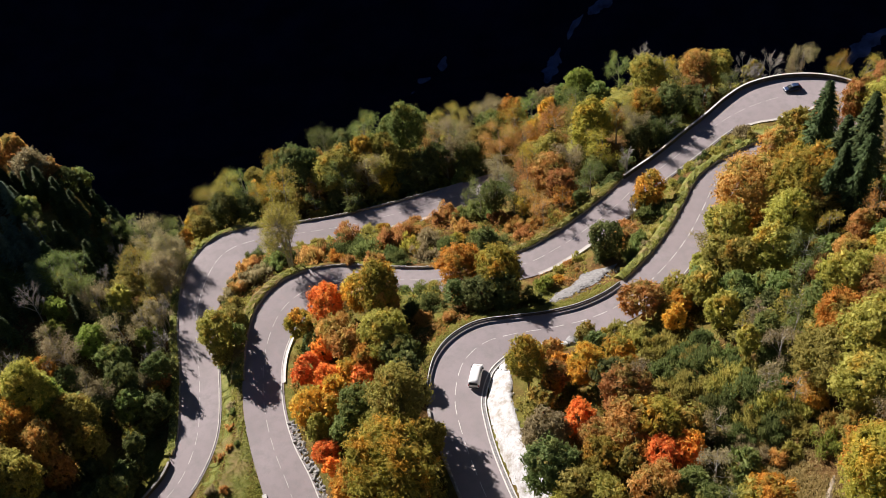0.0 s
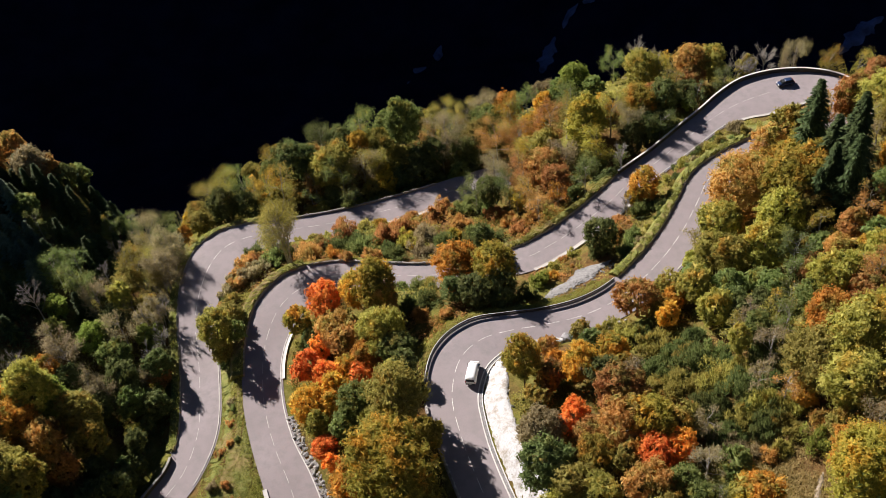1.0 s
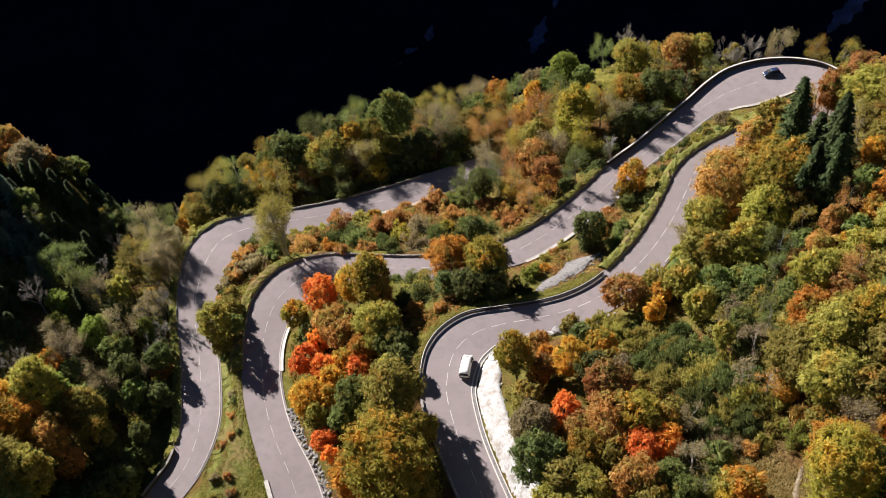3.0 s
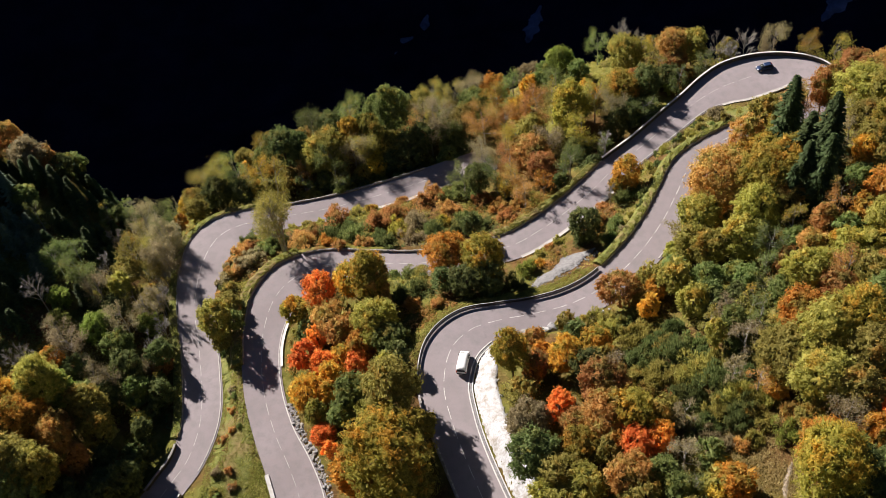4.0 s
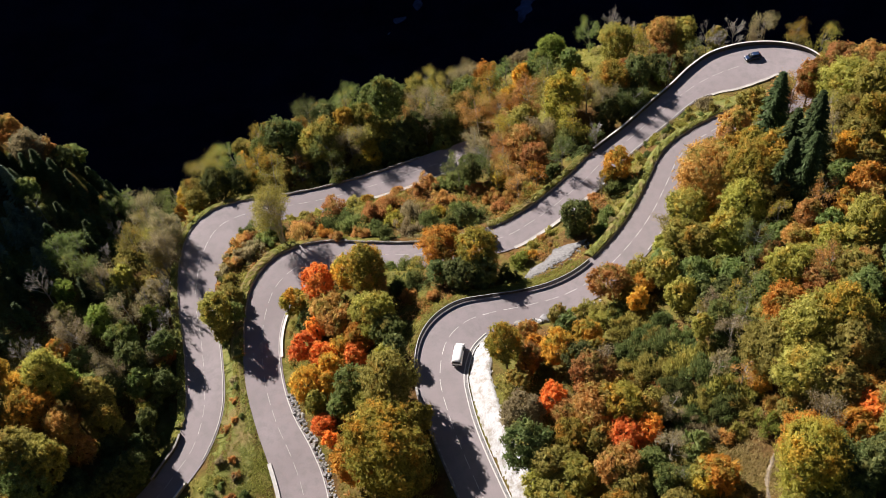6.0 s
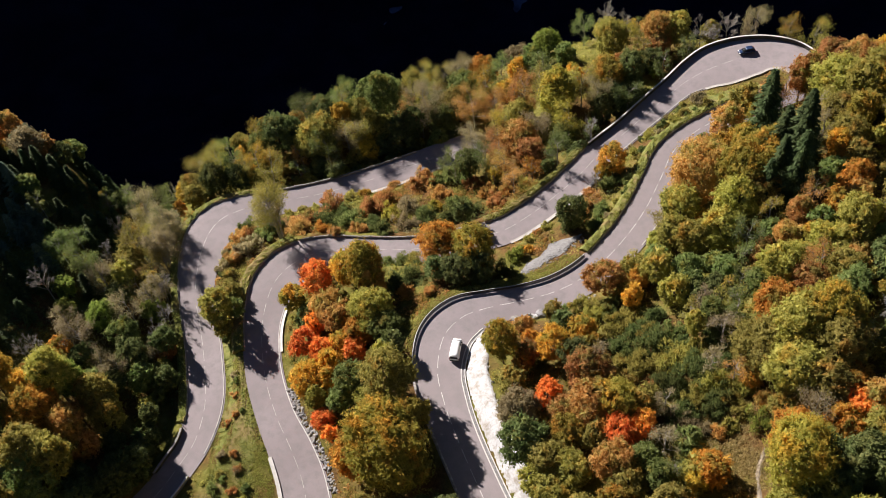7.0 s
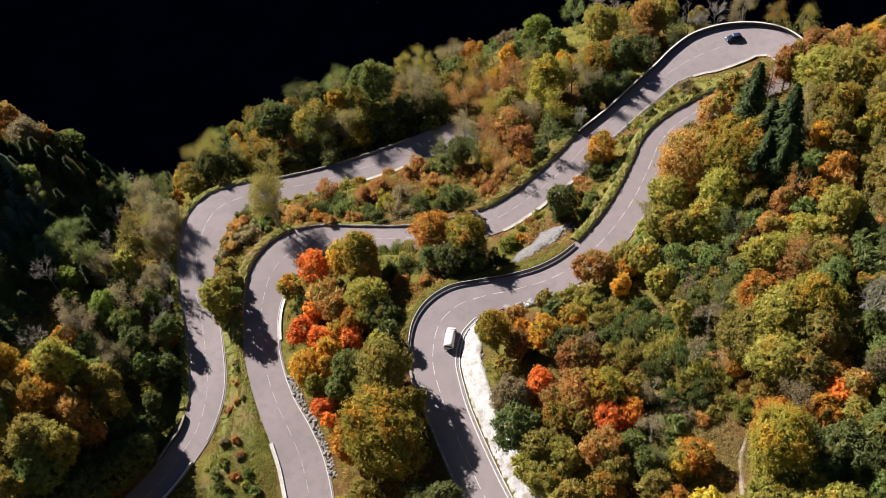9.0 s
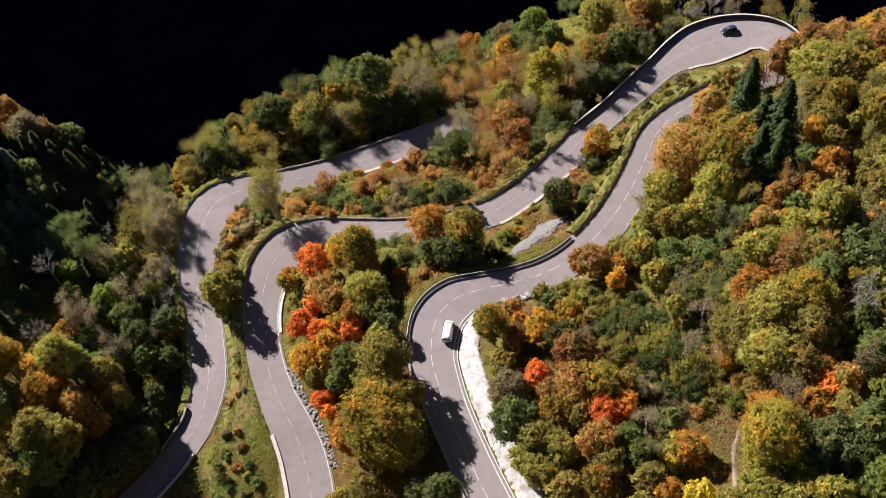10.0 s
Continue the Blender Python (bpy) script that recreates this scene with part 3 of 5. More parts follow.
def rubble(name, label, places, meshes, sizes, seed):
    """A heap of separate stones: places are rows of x, y."""
    heap = tagged(new(name), label, "rocks")
    rng = random.Random(seed)
    z = ground_at(*np.array(places).T)
    for (x, y), h in zip(places, z):
        s = rng.uniform(*sizes)
        ob = part("stone", meshes[rng.randrange(len(meshes))], heap)
        ob.location, ob.scale, ob.rotation_euler = (x, y, float(h) + 0.18 * s), (s, s, s), (rng.uniform(-0.5, 0.5), rng.uniform(-0.5, 0.5), rng.uniform(0, 6.28))
    return heap


rng = np.random.default_rng(8)
u = rng.uniform(M + 14.4, M + 17.3, 240)
rubble("rock_wall", "grey rubble rock face above the uphill kerb", [tuple(beside(ROAD_A, a, -b)[0][:2]) for a, b in zip(u, rng.uniform(0.5, 2.0, 240))], BOULDERS, (0.3, 0.85), 1)
u = rng.uniform(0.6, 7.2, 280)
rubble("fallen_stones", "white limestone rubble scattered on the bank", [tuple(beside(ROAD_A, a, b)[0][:2]) for a, b in zip(u, rng.uniform(1.3, 5.8, 280))], WHITE_STONES, (0.2, 0.75), 2)
a, b = np.array((8.1, 129.8)), np.array((21.9, 138.7))
t, w = rng.uniform(0, 1, 220), rng.normal(0, 0.9, 220)
n = np.array((-(b - a)[1], (b - a)[0])) / np.linalg.norm(b - a)
rubble("scree_patch", "pale grey scree below the upper road", [tuple(a + (b - a) * p + n * q * (1.2 - 0.5 * p)) for p, q in zip(t, w)], GREY_STONES, (0.25, 0.8), 3)
u = rng.uniform(8.6, 10.6, 40)
rubble("roadside_rocks", "pale rocks among shrubs on the inside of the bend", [tuple(beside(ROAD_A, p, q)[0][:2]) for p, q in zip(u, rng.uniform(0.5, 2.2, 40))], WHITE_STONES + BOULDERS[:2], (1.0, 2.6), 4)


def draped(name, line, wide, material, label, lift=0.1, category="path", pointed=False):
    """A band laid on the ground along a line of (x, y)."""
    p = smooth_line([(*q, 0, wide) for q in line], 0.5)
    d = np.gradient(p[:, 1:3], axis=0)
    d /= np.linalg.norm(d, axis=1, keepdims=True)
    nrm = np.stack([-d[:, 1], d[:, 0]], 1)
    rows = []
    for k in np.linspace(-0.5, 0.5, 6):
        wob = np.array([1 + 0.35 * noise.noise((q * 0.5, k, 5)) for q in range(len(p))])
        if pointed:
            wob *= np.sin(np.linspace(0.12, 3.0, len(p))) * (1.0 + 0.25 * np.sin(np.arange(len(p)) * 0.37))
        xy = p[:, 1:3] + nrm * (k * wide * wob)[:, None]
        rows.append(np.column_stack([xy, ground_at(*xy.T) + lift * (1 - abs(k) * 1.6)]))
    return tagged(new(name, mesh_of(name, np.stack(rows, 1).reshape(-1, 3), grid_faces(len(p), 6), material)), label, category, kind="structure")


draped("grass_slope", [(-52.5, 60), (-53, 72), (-54.5, 84), (-54.5, 95), (-53.5, 104), (-54.3, 113), (-55.5, 121), (-57, 128)], 9.0, GRASS, "rough yellow-green grass slope between two roads", 0.12, "grass")
draped("footpath", [(43, 76.5), (41.2, 72.6), (39.6, 69.5), (38.8, 66.5), (38, 62)], 0.8, TRODDEN, "narrow trodden earth footpath through the scrub", 0.3)
draped("gravel_gully", [(7.6, 129.6), (10.6, 132.2), (13.9, 135.0), (17.4, 137.6), (21.9, 139.6)], 3.8, GRAVEL, "grey gravel chute below the upper road", 0.25, pointed=True)
draped("grass_slope", [(42, 164.5), (48.5, 171), (55, 175.5), (62.5, 178.6), (71, 180.8)], 3.6, GRASS, "grassy wedge inside the hairpin", 0.2, "grass")
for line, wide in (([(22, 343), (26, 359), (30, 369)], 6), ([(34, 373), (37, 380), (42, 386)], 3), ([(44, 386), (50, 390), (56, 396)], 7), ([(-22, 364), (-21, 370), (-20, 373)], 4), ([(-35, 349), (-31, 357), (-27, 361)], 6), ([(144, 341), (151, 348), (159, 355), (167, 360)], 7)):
    draped("cliff", line, wide, DIM_ROCK, "limestone outcrop deep in the gorge, shade and haze in its colour", 0.8, "cliff", True)


# ---- roadside marker posts ----
def marker(x, y, z, turn):
    post = tagged(new("marker_post"), "white roadside marker post with a black band", "marker post")
    post.location, post.rotation_euler = (x, y, z), (0, 0, turn)
    ob = part("post", box_mesh("post", 0.14, 0.1, 1.0, CONCRETE, 0.02), post)
    ob.location = (0, 0, 0.45)
    ob = part("band", box_mesh("band", 0.15, 0.11, 0.2, BLACK, 0.01), post, "black band")
    ob.location = (0, 0, 0.75)


for road, u, off in ((ROAD_C, 4.4, -0.5), (ROAD_C, 4.0, 0.5), (ROAD_A, M - 1.0, -0.6), (ROAD_A, M - 0.9, -0.7)):
    p = beside(road, u, off)[0]
    marker(p[0], p[1], p[2], along(road, u))


# ---- trees ----
def leaf_blades(pos, nrm, size, rng, narrow=0.4):
    """One pointed three-cornered leaf spray at each place, lying across nrm."""
    n = len(pos)
    nrm = nrm / np.linalg.norm(nrm, axis=1, keepdims=True)
    a = np.cross(nrm, rng.normal(size=(n, 3)))
    a /= np.linalg.norm(a, axis=1, keepdims=True)
    b = np.cross(nrm, a)
    s = size * rng.uniform(0.6, 1.4, (n, 1))
    return np.stack([pos - a * s * 0.8 - b * s * narrow, pos + a * s * 1.2 + nrm * s * 0.2, pos - a * s * 0.8 + b * s * narrow], 1).reshape(-1, 3)


def leaf_mesh(name, verts, material, corners=3):
    n = len(verts) // corners
    me = bpy.data.meshes.new(name)
    me.vertices.add(n * corners)
    me.vertices.foreach_set("co", verts.astype(np.float32).ravel())
    me.loops.add(n * corners)
    me.loops.foreach_set("vertex_index", np.arange(n * corners, dtype=np.int32))
    me.polygons.add(n)
    me.polygons.foreach_set("loop_start", np.arange(0, n * corners, corners, dtype=np.int32))
    me.materials.append(material)
    me.update(calc_edges=True)
    return me


def clumped(rng, n, lobes, size, fine=0.5, flat=1.0):
    """Leaves in small clumps that stand on the outsides of a few big lobes (x, y, z, radius), with gaps between them."""
    area = lobes[:, 3] ** 2
    m = max(20, n // 14)
    which = rng.choice(len(lobes), m * 3, p=area / area.sum())
    d = rng.normal(size=(m * 3, 3))
    d[:, 2] += 0.25
    d /= np.linalg.norm(d, axis=1, keepdims=True)
    c = lobes[which, :3] + d * lobes[which, 3:4] * rng.uniform(0.8, 1.1, (m * 3, 1)) * [1, 1, flat]
    depth = (np.linalg.norm(c[:, None] - lobes[None, :, :3], axis=2) / lobes[None, :, 3]).min(1)
    ok = np.flatnonzero(depth > 0.74)[:m]
    c, d = c[ok], d[ok]
    lean = d + rng.normal(size=d.shape) * 0.35 + [0, 0, 0.25]
    cr = fine * rng.uniform(0.55, 1.25, (len(c), 1))
    w = rng.integers(0, len(c), n)
    e = rng.normal(size=(n, 3))
    e += lean[w] * 0.8
    e /= np.linalg.norm(e, axis=1, keepdims=True)
    pos = c[w] + e * cr[w] * rng.uniform(0.55, 1.1, (n, 1)) * [1, 1, 0.75]
    inner = rng.uniform(size=n) < 0.36
    pos[inner] -= (d[w] * lobes[:, 3].mean() * 0.35)[inner]
    return leaf_blades(pos, e * 0.7 + lean[w] * 0.4 + rng.normal(size=(n, 3)) * 0.5, np.where(inner, size * 3.0, size)[:, None], rng)


def crown_lobes(rng, R, tall, zc):
    n = int(9 + 2.4 * R)
    d = rng.normal(size=(n, 3))
    d[:, 2] = np.where(d[:, 2] < -1.1, -d[:, 2], d[:, 2])
    d /= np.linalg.norm(d, axis=1, keepdims=True)
    c = d * rng.uniform(0.44, 0.64, (n, 1)) * [R, R, R * tall] + [0, 0, zc]
    rad = rng.uniform(0.3, 0.48, (n, 1)) * R
    core = np.array([[0, 0, zc - 0.25 * R * tall, 0.74 * R], [0, 0, zc + 0.05 * R, 0.8 * R], [rng.normal() * 0.1 * R, rng.normal() * 0.1 * R, zc + 0.4 * R * tall, 0.45 * R]])
    return np.vstack([np.hstack([c, rad]), core])


def tubes(name, segs, material, sides=4):
    """Tapered limbs: rows of (start, radius, end, radius)."""
    verts, faces = [], []
    for p, r0, q, r1 in segs:
        p, q = np.array(p, float), np.array(q, float)
        d = (q - p) / (np.linalg.norm(q - p) + 1e-9)
        a = np.cross(d, (1, 0, 0) if abs(d[0]) < 0.8 else (0, 1, 0))
        a /= np.linalg.norm(a)
        b = np.cross(d, a)
        k = sides if r0 > 0.05 else 3
        o = len(verts)
        for c, r in ((p, r0), (q, r1)):
            verts += [c + r * (a * math.cos(6.2832 * i / k) + b * math.sin(6.2832 * i / k)) for i in range(k)]
        faces += [(o + i, o + (i + 1) % k, o + k + (i + 1) % k, o + k + i) for i in range(k)]
    return mesh_of(name, verts, faces, material)


def limbs(rng, H, R, zc, count, forks, twigs=0, stem=0.055, rise=(0.35, 0.9)):
    """Trunk, limbs and finer branches of a broadleaf tree; also the tips."""
    segs, tips = [], []
    r0 = stem * R + 0.06
    pts = [np.zeros(3)]
    n = 5
    for i in range(1, n + 1):
        pts.append(np.array([rng.normal() * 0.05 * R * i / n, rng.normal() * 0.05 * R * i / n, H * 0.88 * i / n]))
    pts[0][2] = -0.6
    for i in range(n):
        segs.append((pts[i], r0 * (1 - 0.8 * i / n), pts[i + 1], r0 * (1 - 0.8 * (i + 1) / n)))
    for i in range(count):
        f = rng.uniform(0.3, 0.9)
        base = pts[0] + (pts[-1] - pts[0]) * f
        ang = rng.uniform(0, 6.283)
        reach = R * rng.uniform(0.6, 0.95) * (1.15 - 0.5 * f)
        end = base + np.array([math.cos(ang) * reach, math.sin(ang) * reach, reach * rng.uniform(*rise)])
        mid = (base + end) / 2 + rng.normal(size=3) * 0.06 * R
        segs += [(base, r0 * 0.42, mid, r0 * 0.25), (mid, r0 * 0.25, end, r0 * 0.1)]
        tips.append(end)
        for j in range(forks):
            b0 = mid + (end - mid) * rng.uniform(0, 0.9)
            dirn = (end - base) / reach + rng.normal(size=3) * 0.7 + [0, 0, 0.3]
            e0 = b0 + dirn / np.linalg.norm(dirn) * R * rng.uniform(0.25, 0.5)
            segs.append((b0, r0 * 0.16, e0, r0 * 0.06))
            tips.append(e0)
            for k in range(twigs):
                b1 = b0 + (e0 - b0) * rng.uniform(0.2, 1)
                dd = (e0 - b0) + rng.normal(size=3) * 0.35 * R * 0.6
                segs.append((b1, 0.028, b1 + dd / np.linalg.norm(dd) * R * rng.uniform(0.15, 0.32), 0.008))
    return segs, np.array(tips)


def tree_height(kind, R):
    return {"R": 2.15 * R + 0.6, "O": 3.1 * R + 1.5, "P": 2.6 * R + 2.0, "B": 2.8 * R + 1.0, "S": 3.5 * R, "T": 4.9 * R, "H": 1.35 * R}[kind]


LEAF = 0.182
DENSE = 225


def build_kind(kind, R, seed):
    """Meshes of one tree: wood and leaves (either may be None), at full size."""
    rng = np.random.default_rng(seed * 97 + int(R * 10) * 7 + ord(kind))
    H = tree_height(kind, R)
    wood = leaves = None
    if kind in "RO":
        tall = 1.12 if kind == "R" else 1.45
        zc = H - R * tall
        n = int(DENSE * R * R * (1 if kind == "R" else 1.25))
        leaves = clumped(rng, n, crown_lobes(rng, R, tall, zc), LEAF, 0.3 + 0.07 * R ** 0.7)
        wood = tubes("trunk", limbs(rng, H * 0.9, R * 0.75, zc, 6, 1)[0], BARK)
    elif kind == "P":
        segs, tips = limbs(rng, H, R, H - R, 11, 4, 2, 0.04)
        n = int(270 * R * R)
        pos = tips[rng.integers(0, len(tips), n)] + rng.normal(size=(n, 3)) * 0.15 * R
        leaves = leaf_blades(pos, rng.normal(size=(n, 3)) + [0, 0, 0.6], LEAF * 0.85, rng)
        wood = tubes("trunk", segs, GREY_BARK)
    elif kind == "B":
        wood = tubes("trunk", limbs(rng, H * 0.92, R * 0.85, H - R, 15, 6, 6, 0.032, (0.9, 1.7))[0], GREY_BARK)
    elif kind == "T":
        segs, pos = [], []
        for i in range(4):
            s, tips = limbs(rng, H * rng.uniform(0.72, 1.0), R * 0.95, H - R, 12, 4, 2, 0.045)
            off, lean = rng.normal(size=3) * [0.3 * R, 0.3 * R, 0], rng.normal(size=2) * 0.09
            shift = lambda p: np.array(p) + off + np.array([lean[0] * p[2], lean[1] * p[2], 0])
            segs += [(shift(a), b, shift(c), d) for a, b, c, d in s]
            pos += [shift(p) for p in tips]
        pos = np.array(pos)
        pos = pos[pos[:, 2] > 0.3 * H]
        n = int(900 * R * R)
        pos = pos[rng.integers(0, len(pos), n)] + rng.normal(size=(n, 3)) * 0.13 * R
        leaves = leaf_blades(pos, rng.normal(size=(n, 3)) + [0, 0, 0.6], LEAF * 0.8, rng)
        wood = tubes("trunk", segs, GREY_BARK)
    elif kind == "S":
        n = int(400 * R * R)
        tier = rng.integers(0, 26, n)
        f = 0.06 + 0.94 * (tier + rng.uniform(-0.25, 0.25, n)) / 26
        f = np.clip(f, 0.04, 0.995)
        arm = rng.integers(0, 11, n)
        ang = arm * 0.5712 + tier * 1.9 + rng.normal(size=n) * 0.1
        long = R * (1 - f) ** 0.85 * (0.75 + 0.35 * np.sin(arm * 2.3 + tier * 1.1)) + 0.12
        out = long * rng.uniform(0.12, 1.0, n) ** 0.7
        d = np.stack([np.cos(ang), np.sin(ang), np.full(n, -0.28)], 1)
        pos = np.stack([np.cos(ang) * out, np.sin(ang) * out, H * f - 0.3 * out + rng.normal(size=n) * 0.06], 1)
        side = np.stack([-np.sin(ang), np.cos(ang), np.zeros(n)], 1)
        s = 0.3 * rng.uniform(0.6, 1.3, (n, 1))
        a = d * s + rng.normal(size=(n, 3)) * 0.07
        b = side * s * 0.45 + rng.normal(size=(n, 3)) * 0.05
        leaves = np.stack([pos - a - b * 0.9, pos + a * 1.2, pos - a + b * 0.9], 1).reshape(-1, 3)
        wood = tubes("trunk", [((0, 0, -0.5), 0.06 * R + 0.08, (0, 0, H * 0.97), 0.02)], BARK, 6)
    elif kind == "H":
        m = int(7 + 5 * R)
        c = rng.normal(size=(m, 3)) * [0.42 * R, 0.42 * R, 0.2 * R]
        c[:, 2] = np.abs(c[:, 2]) + 0.3 * R
        lobes = np.hstack([c, rng.uniform(0.25, 0.45, (m, 1)) * R])
        # upright sprays, like broom
        n = int(DENSE * 1.15 * R * R) + 140
        w = rng.integers(0, m, n)
        d = rng.normal(size=(n, 3)) + [0, 0, 0.5]
        d /= np.linalg.norm(d, axis=1, keepdims=True)
        pos = lobes[w, :3] + d * lobes[w, 3:4] * rng.uniform(0.6, 1.1, (n, 1))
        axis = d * 0.55 + [0, 0, 0.75] + rng.normal(size=(n, 3)) * 0.28
        axis *= rng.uniform(0.18, 0.42, (n, 1)) / np.linalg.norm(axis, axis=1, keepdims=True)
        side = np.cross(axis, rng.normal(size=(n, 3)))
        side *= rng.uniform(0.05, 0.11, (n, 1)) / np.linalg.norm(side, axis=1, keepdims=True)
        leaves = np.stack([pos - axis - side, pos + axis * 1.3, pos - axis + side], 1).reshape(-1, 3)
        wood = tubes("stem", [((0, 0, -0.4), 0.06, tuple(q * [0.9, 0.9, 1]), 0.015) for q in c], BARK, 3)
    return wood, leaves


SIZES = (0.8, 1.2, 1.7, 2.3, 3.1, 4.2, 5.6, 7.4)
STOCK = {}
PLACE = {
    "spur": "on a shaded spur", "outer": "below the road", "strip": "between two roads", "between": "between the bends",
    "pair": "beside the middle road", "island": "between two roads", "near_bank": "above the road", "mountain": "in the hillside wood", "edge": "in the hillside wood", "tongue": "on the grass slope",
}
TONE = {
    "g": ("green", "green leaves"), "d": ("dark green", "dark green leaves"), "b": ("fresh green", "bright green leaves"), "o": ("olive", "olive-green leaves"), "y": ("golden", "yellow leaves"),
    "a": ("amber", "amber-orange leaves"), "r": ("flame-red", "bright orange-red leaves"), "n": ("rusty", "rusty brown leaves"), "k": ("grey-brown", "thin grey-brown leaves"),
    "s": ("dark", "dark green needles"), "u": ("blue-green", "blue-green needles"), "m": ("turning", "olive and amber leaves"), "w": ("yellow-green", "yellow-green leaves"),
}
NAMES = {"R": "tree", "O": "tree", "P": "sparse_tree", "B": "bare_tree", "S": "spruce", "T": "tall_tree", "H": "shrub"}
FORM = {"R": "round-crowned", "O": "tall oval", "P": "thin-leaved", "B": "leafless", "S": "pointed conical", "T": "tall open", "H": "low bushy"}
serial = 0
PLANTED = []


def grove(zone, rows):
    global serial
    for x, y, R, what in rows:
        kind, tone = what
        R *= 1.1 if kind in "RO" else 1.0
        if zone == "outer" and kind in "RO" and road_field(np.array([x]), np.array([y]))[0][0] < 6:
            R *= 0.78
        serial += 1
        PLANTED.append((x, y, R, tone))
        size = min(SIZES, key=lambda s: abs(math.log(s / R)))
        key = (kind, size, serial % 3)
        if key not in STOCK:
            wood, leaves = build_kind(kind, size, serial % 3)
            STOCK[key] = (wood, leaf_mesh("crown", leaves, LEAVES["g"]) if leaves is not None else None)
        wood, leaves = STOCK[key]
        hue = {"d": "dark", "g": "green", "b": "green", "o": "olive", "w": "olive", "m": "golden", "y": "golden", "a": "amber", "r": "red", "n": "rusty", "k": "grey", "s": "", "u": ""}[tone]
        name = (hue + "_tree") if kind in "RO" else NAMES[kind]
        root = new(name)
        tagged(root, f"{FORM[kind]} {NAMES[kind].split('_')[-1]} with {TONE[tone][1]} {PLACE[zone]}" if kind != "B" else f"leafless grey tree with fine bare twigs {PLACE[zone]}", "shrub" if kind == "H" else "tree", "woodland " + NAMES[kind] + "s")
        k = R / size
        wide = {"S": 1.1, "T": 0.9}.get(kind, 1.0)
        turn = random.Random(serial).uniform(0, 6.28)
        root.matrix_world = Matrix.LocRotScale((x, y, float(ground_at(x, y)[0])), Euler((0, 0, turn)), (k * wide * random.Random(serial + 6).uniform(0.9, 1.12), k * wide * random.Random(serial + 7).uniform(0.9, 1.12), k * random.Random(serial + 5).uniform(0.94, 1.24)))
        part("stem" if kind == "H" else "trunk", wood, root)
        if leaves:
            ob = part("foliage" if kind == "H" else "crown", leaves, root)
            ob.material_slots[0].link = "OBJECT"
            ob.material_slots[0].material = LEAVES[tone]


grove("spur", [(-118.5, 192.1, 3.4, "On"), (-114.1, 191.6, 2.2, "Su"), (-112, 184.6, 4.6, "Rk"), (-108.5, 185.6, 3.2, "Rn"), (-105.2, 189.8, 3.4, "Rg"), (-105.6, 184.8, 3, "Rd"), (-113.8, 173.3, 3.2, "Su"), (-110.1, 172.4, 3, "Rg"), (-110.6, 162.9, 3.1, "Su"), (-106.5, 166.8, 2.2, "Pg"), (-105.7, 156.7, 2.7, "Su"), (-109.7, 157.3, 2.7, "Su"), (-97.3, 158.9, 2.8, "Pg"), (-99.1, 152.7, 2.7, "Pg"), (-92.5, 148.1, 3.3, "Pg"), (-94.5, 174.4, 2.2, "Pg"), (-91.4, 178.8, 2.3, "Pg"), (-95.2, 189.1, 1.7, "Bk"), (-90.6, 166.2, 2.6, "Bk"), (-89.9, 155.3, 2.2, "Bk")])
grove("spur", [(-98.1, 139.2, 3.6, "Bk"), (-92, 129.8, 2.8, "Pk"), (-88.6, 125.8, 3.6, "Pk"), (-96, 121.5, 2.7, "Bk"), (-98.9, 121.2, 2, "Bk")])
grove("spur", [(-82.8, 119.1, 3, "Pk"), (-81.2, 116.5, 2.8, "Rd")])
grove("spur", [(-81, 135.7, 3.4, "Pk"), (-85, 148.3, 2.7, "Po"), (-84.7, 153.3, 3.2, "Ro"), (-79.8, 151.5, 3.8, "Po"), (-83, 156.3, 3.8, "Po"), (-83.7, 170.2, 4.5, "Pk"), (-78.1, 160.3, 3.7, "Po"), (-87.7, 169.7, 2.9, "Po"), (-83.6, 176.5, 3.7, "Pd"), (-77.8, 167.6, 3.3, "Rd"), (-76.8, 147.6, 2.9, "Rd"), (-72.1, 129.2, 2.7, "Rd"), (-71, 117.8, 2.9, "Rd")])
# the dark spruces of these rows partly stand in for deep shade
grove("spur", [(-95.3, 162.9, 2.4, "Ss"), (-102.2, 149.7, 2.6, "Su"), (-106.2, 145.6, 2.5, "Ss"), (-101.6, 132.5, 2.4, "Ss"), (-91.2, 142.5, 2.4, "Ss"), (-103.9, 175.1, 2.8, "Ss"), (-100.5, 173.7, 2.4, "Ss"), (-87.4, 143.4, 3.2, "Pk"), (-123.2, 187.9, 4.6, "Rn"), (-124.5, 180, 3.2, "Ss"), (-120.6, 174, 3.2, "Su"), (-120.4, 162.5, 3.1, "Su"), (-112.4, 151.7, 3, "Su"), (-111.7, 139.7, 5.3, "Rd"), (-104.7, 124.2, 2.5, "Ss"), (-103.5, 111.6, 4.9, "Ro"), (-99.6, 99.4, 4.7, "Rg"), (-107.9, 178.8, 2.8, "Ss")])
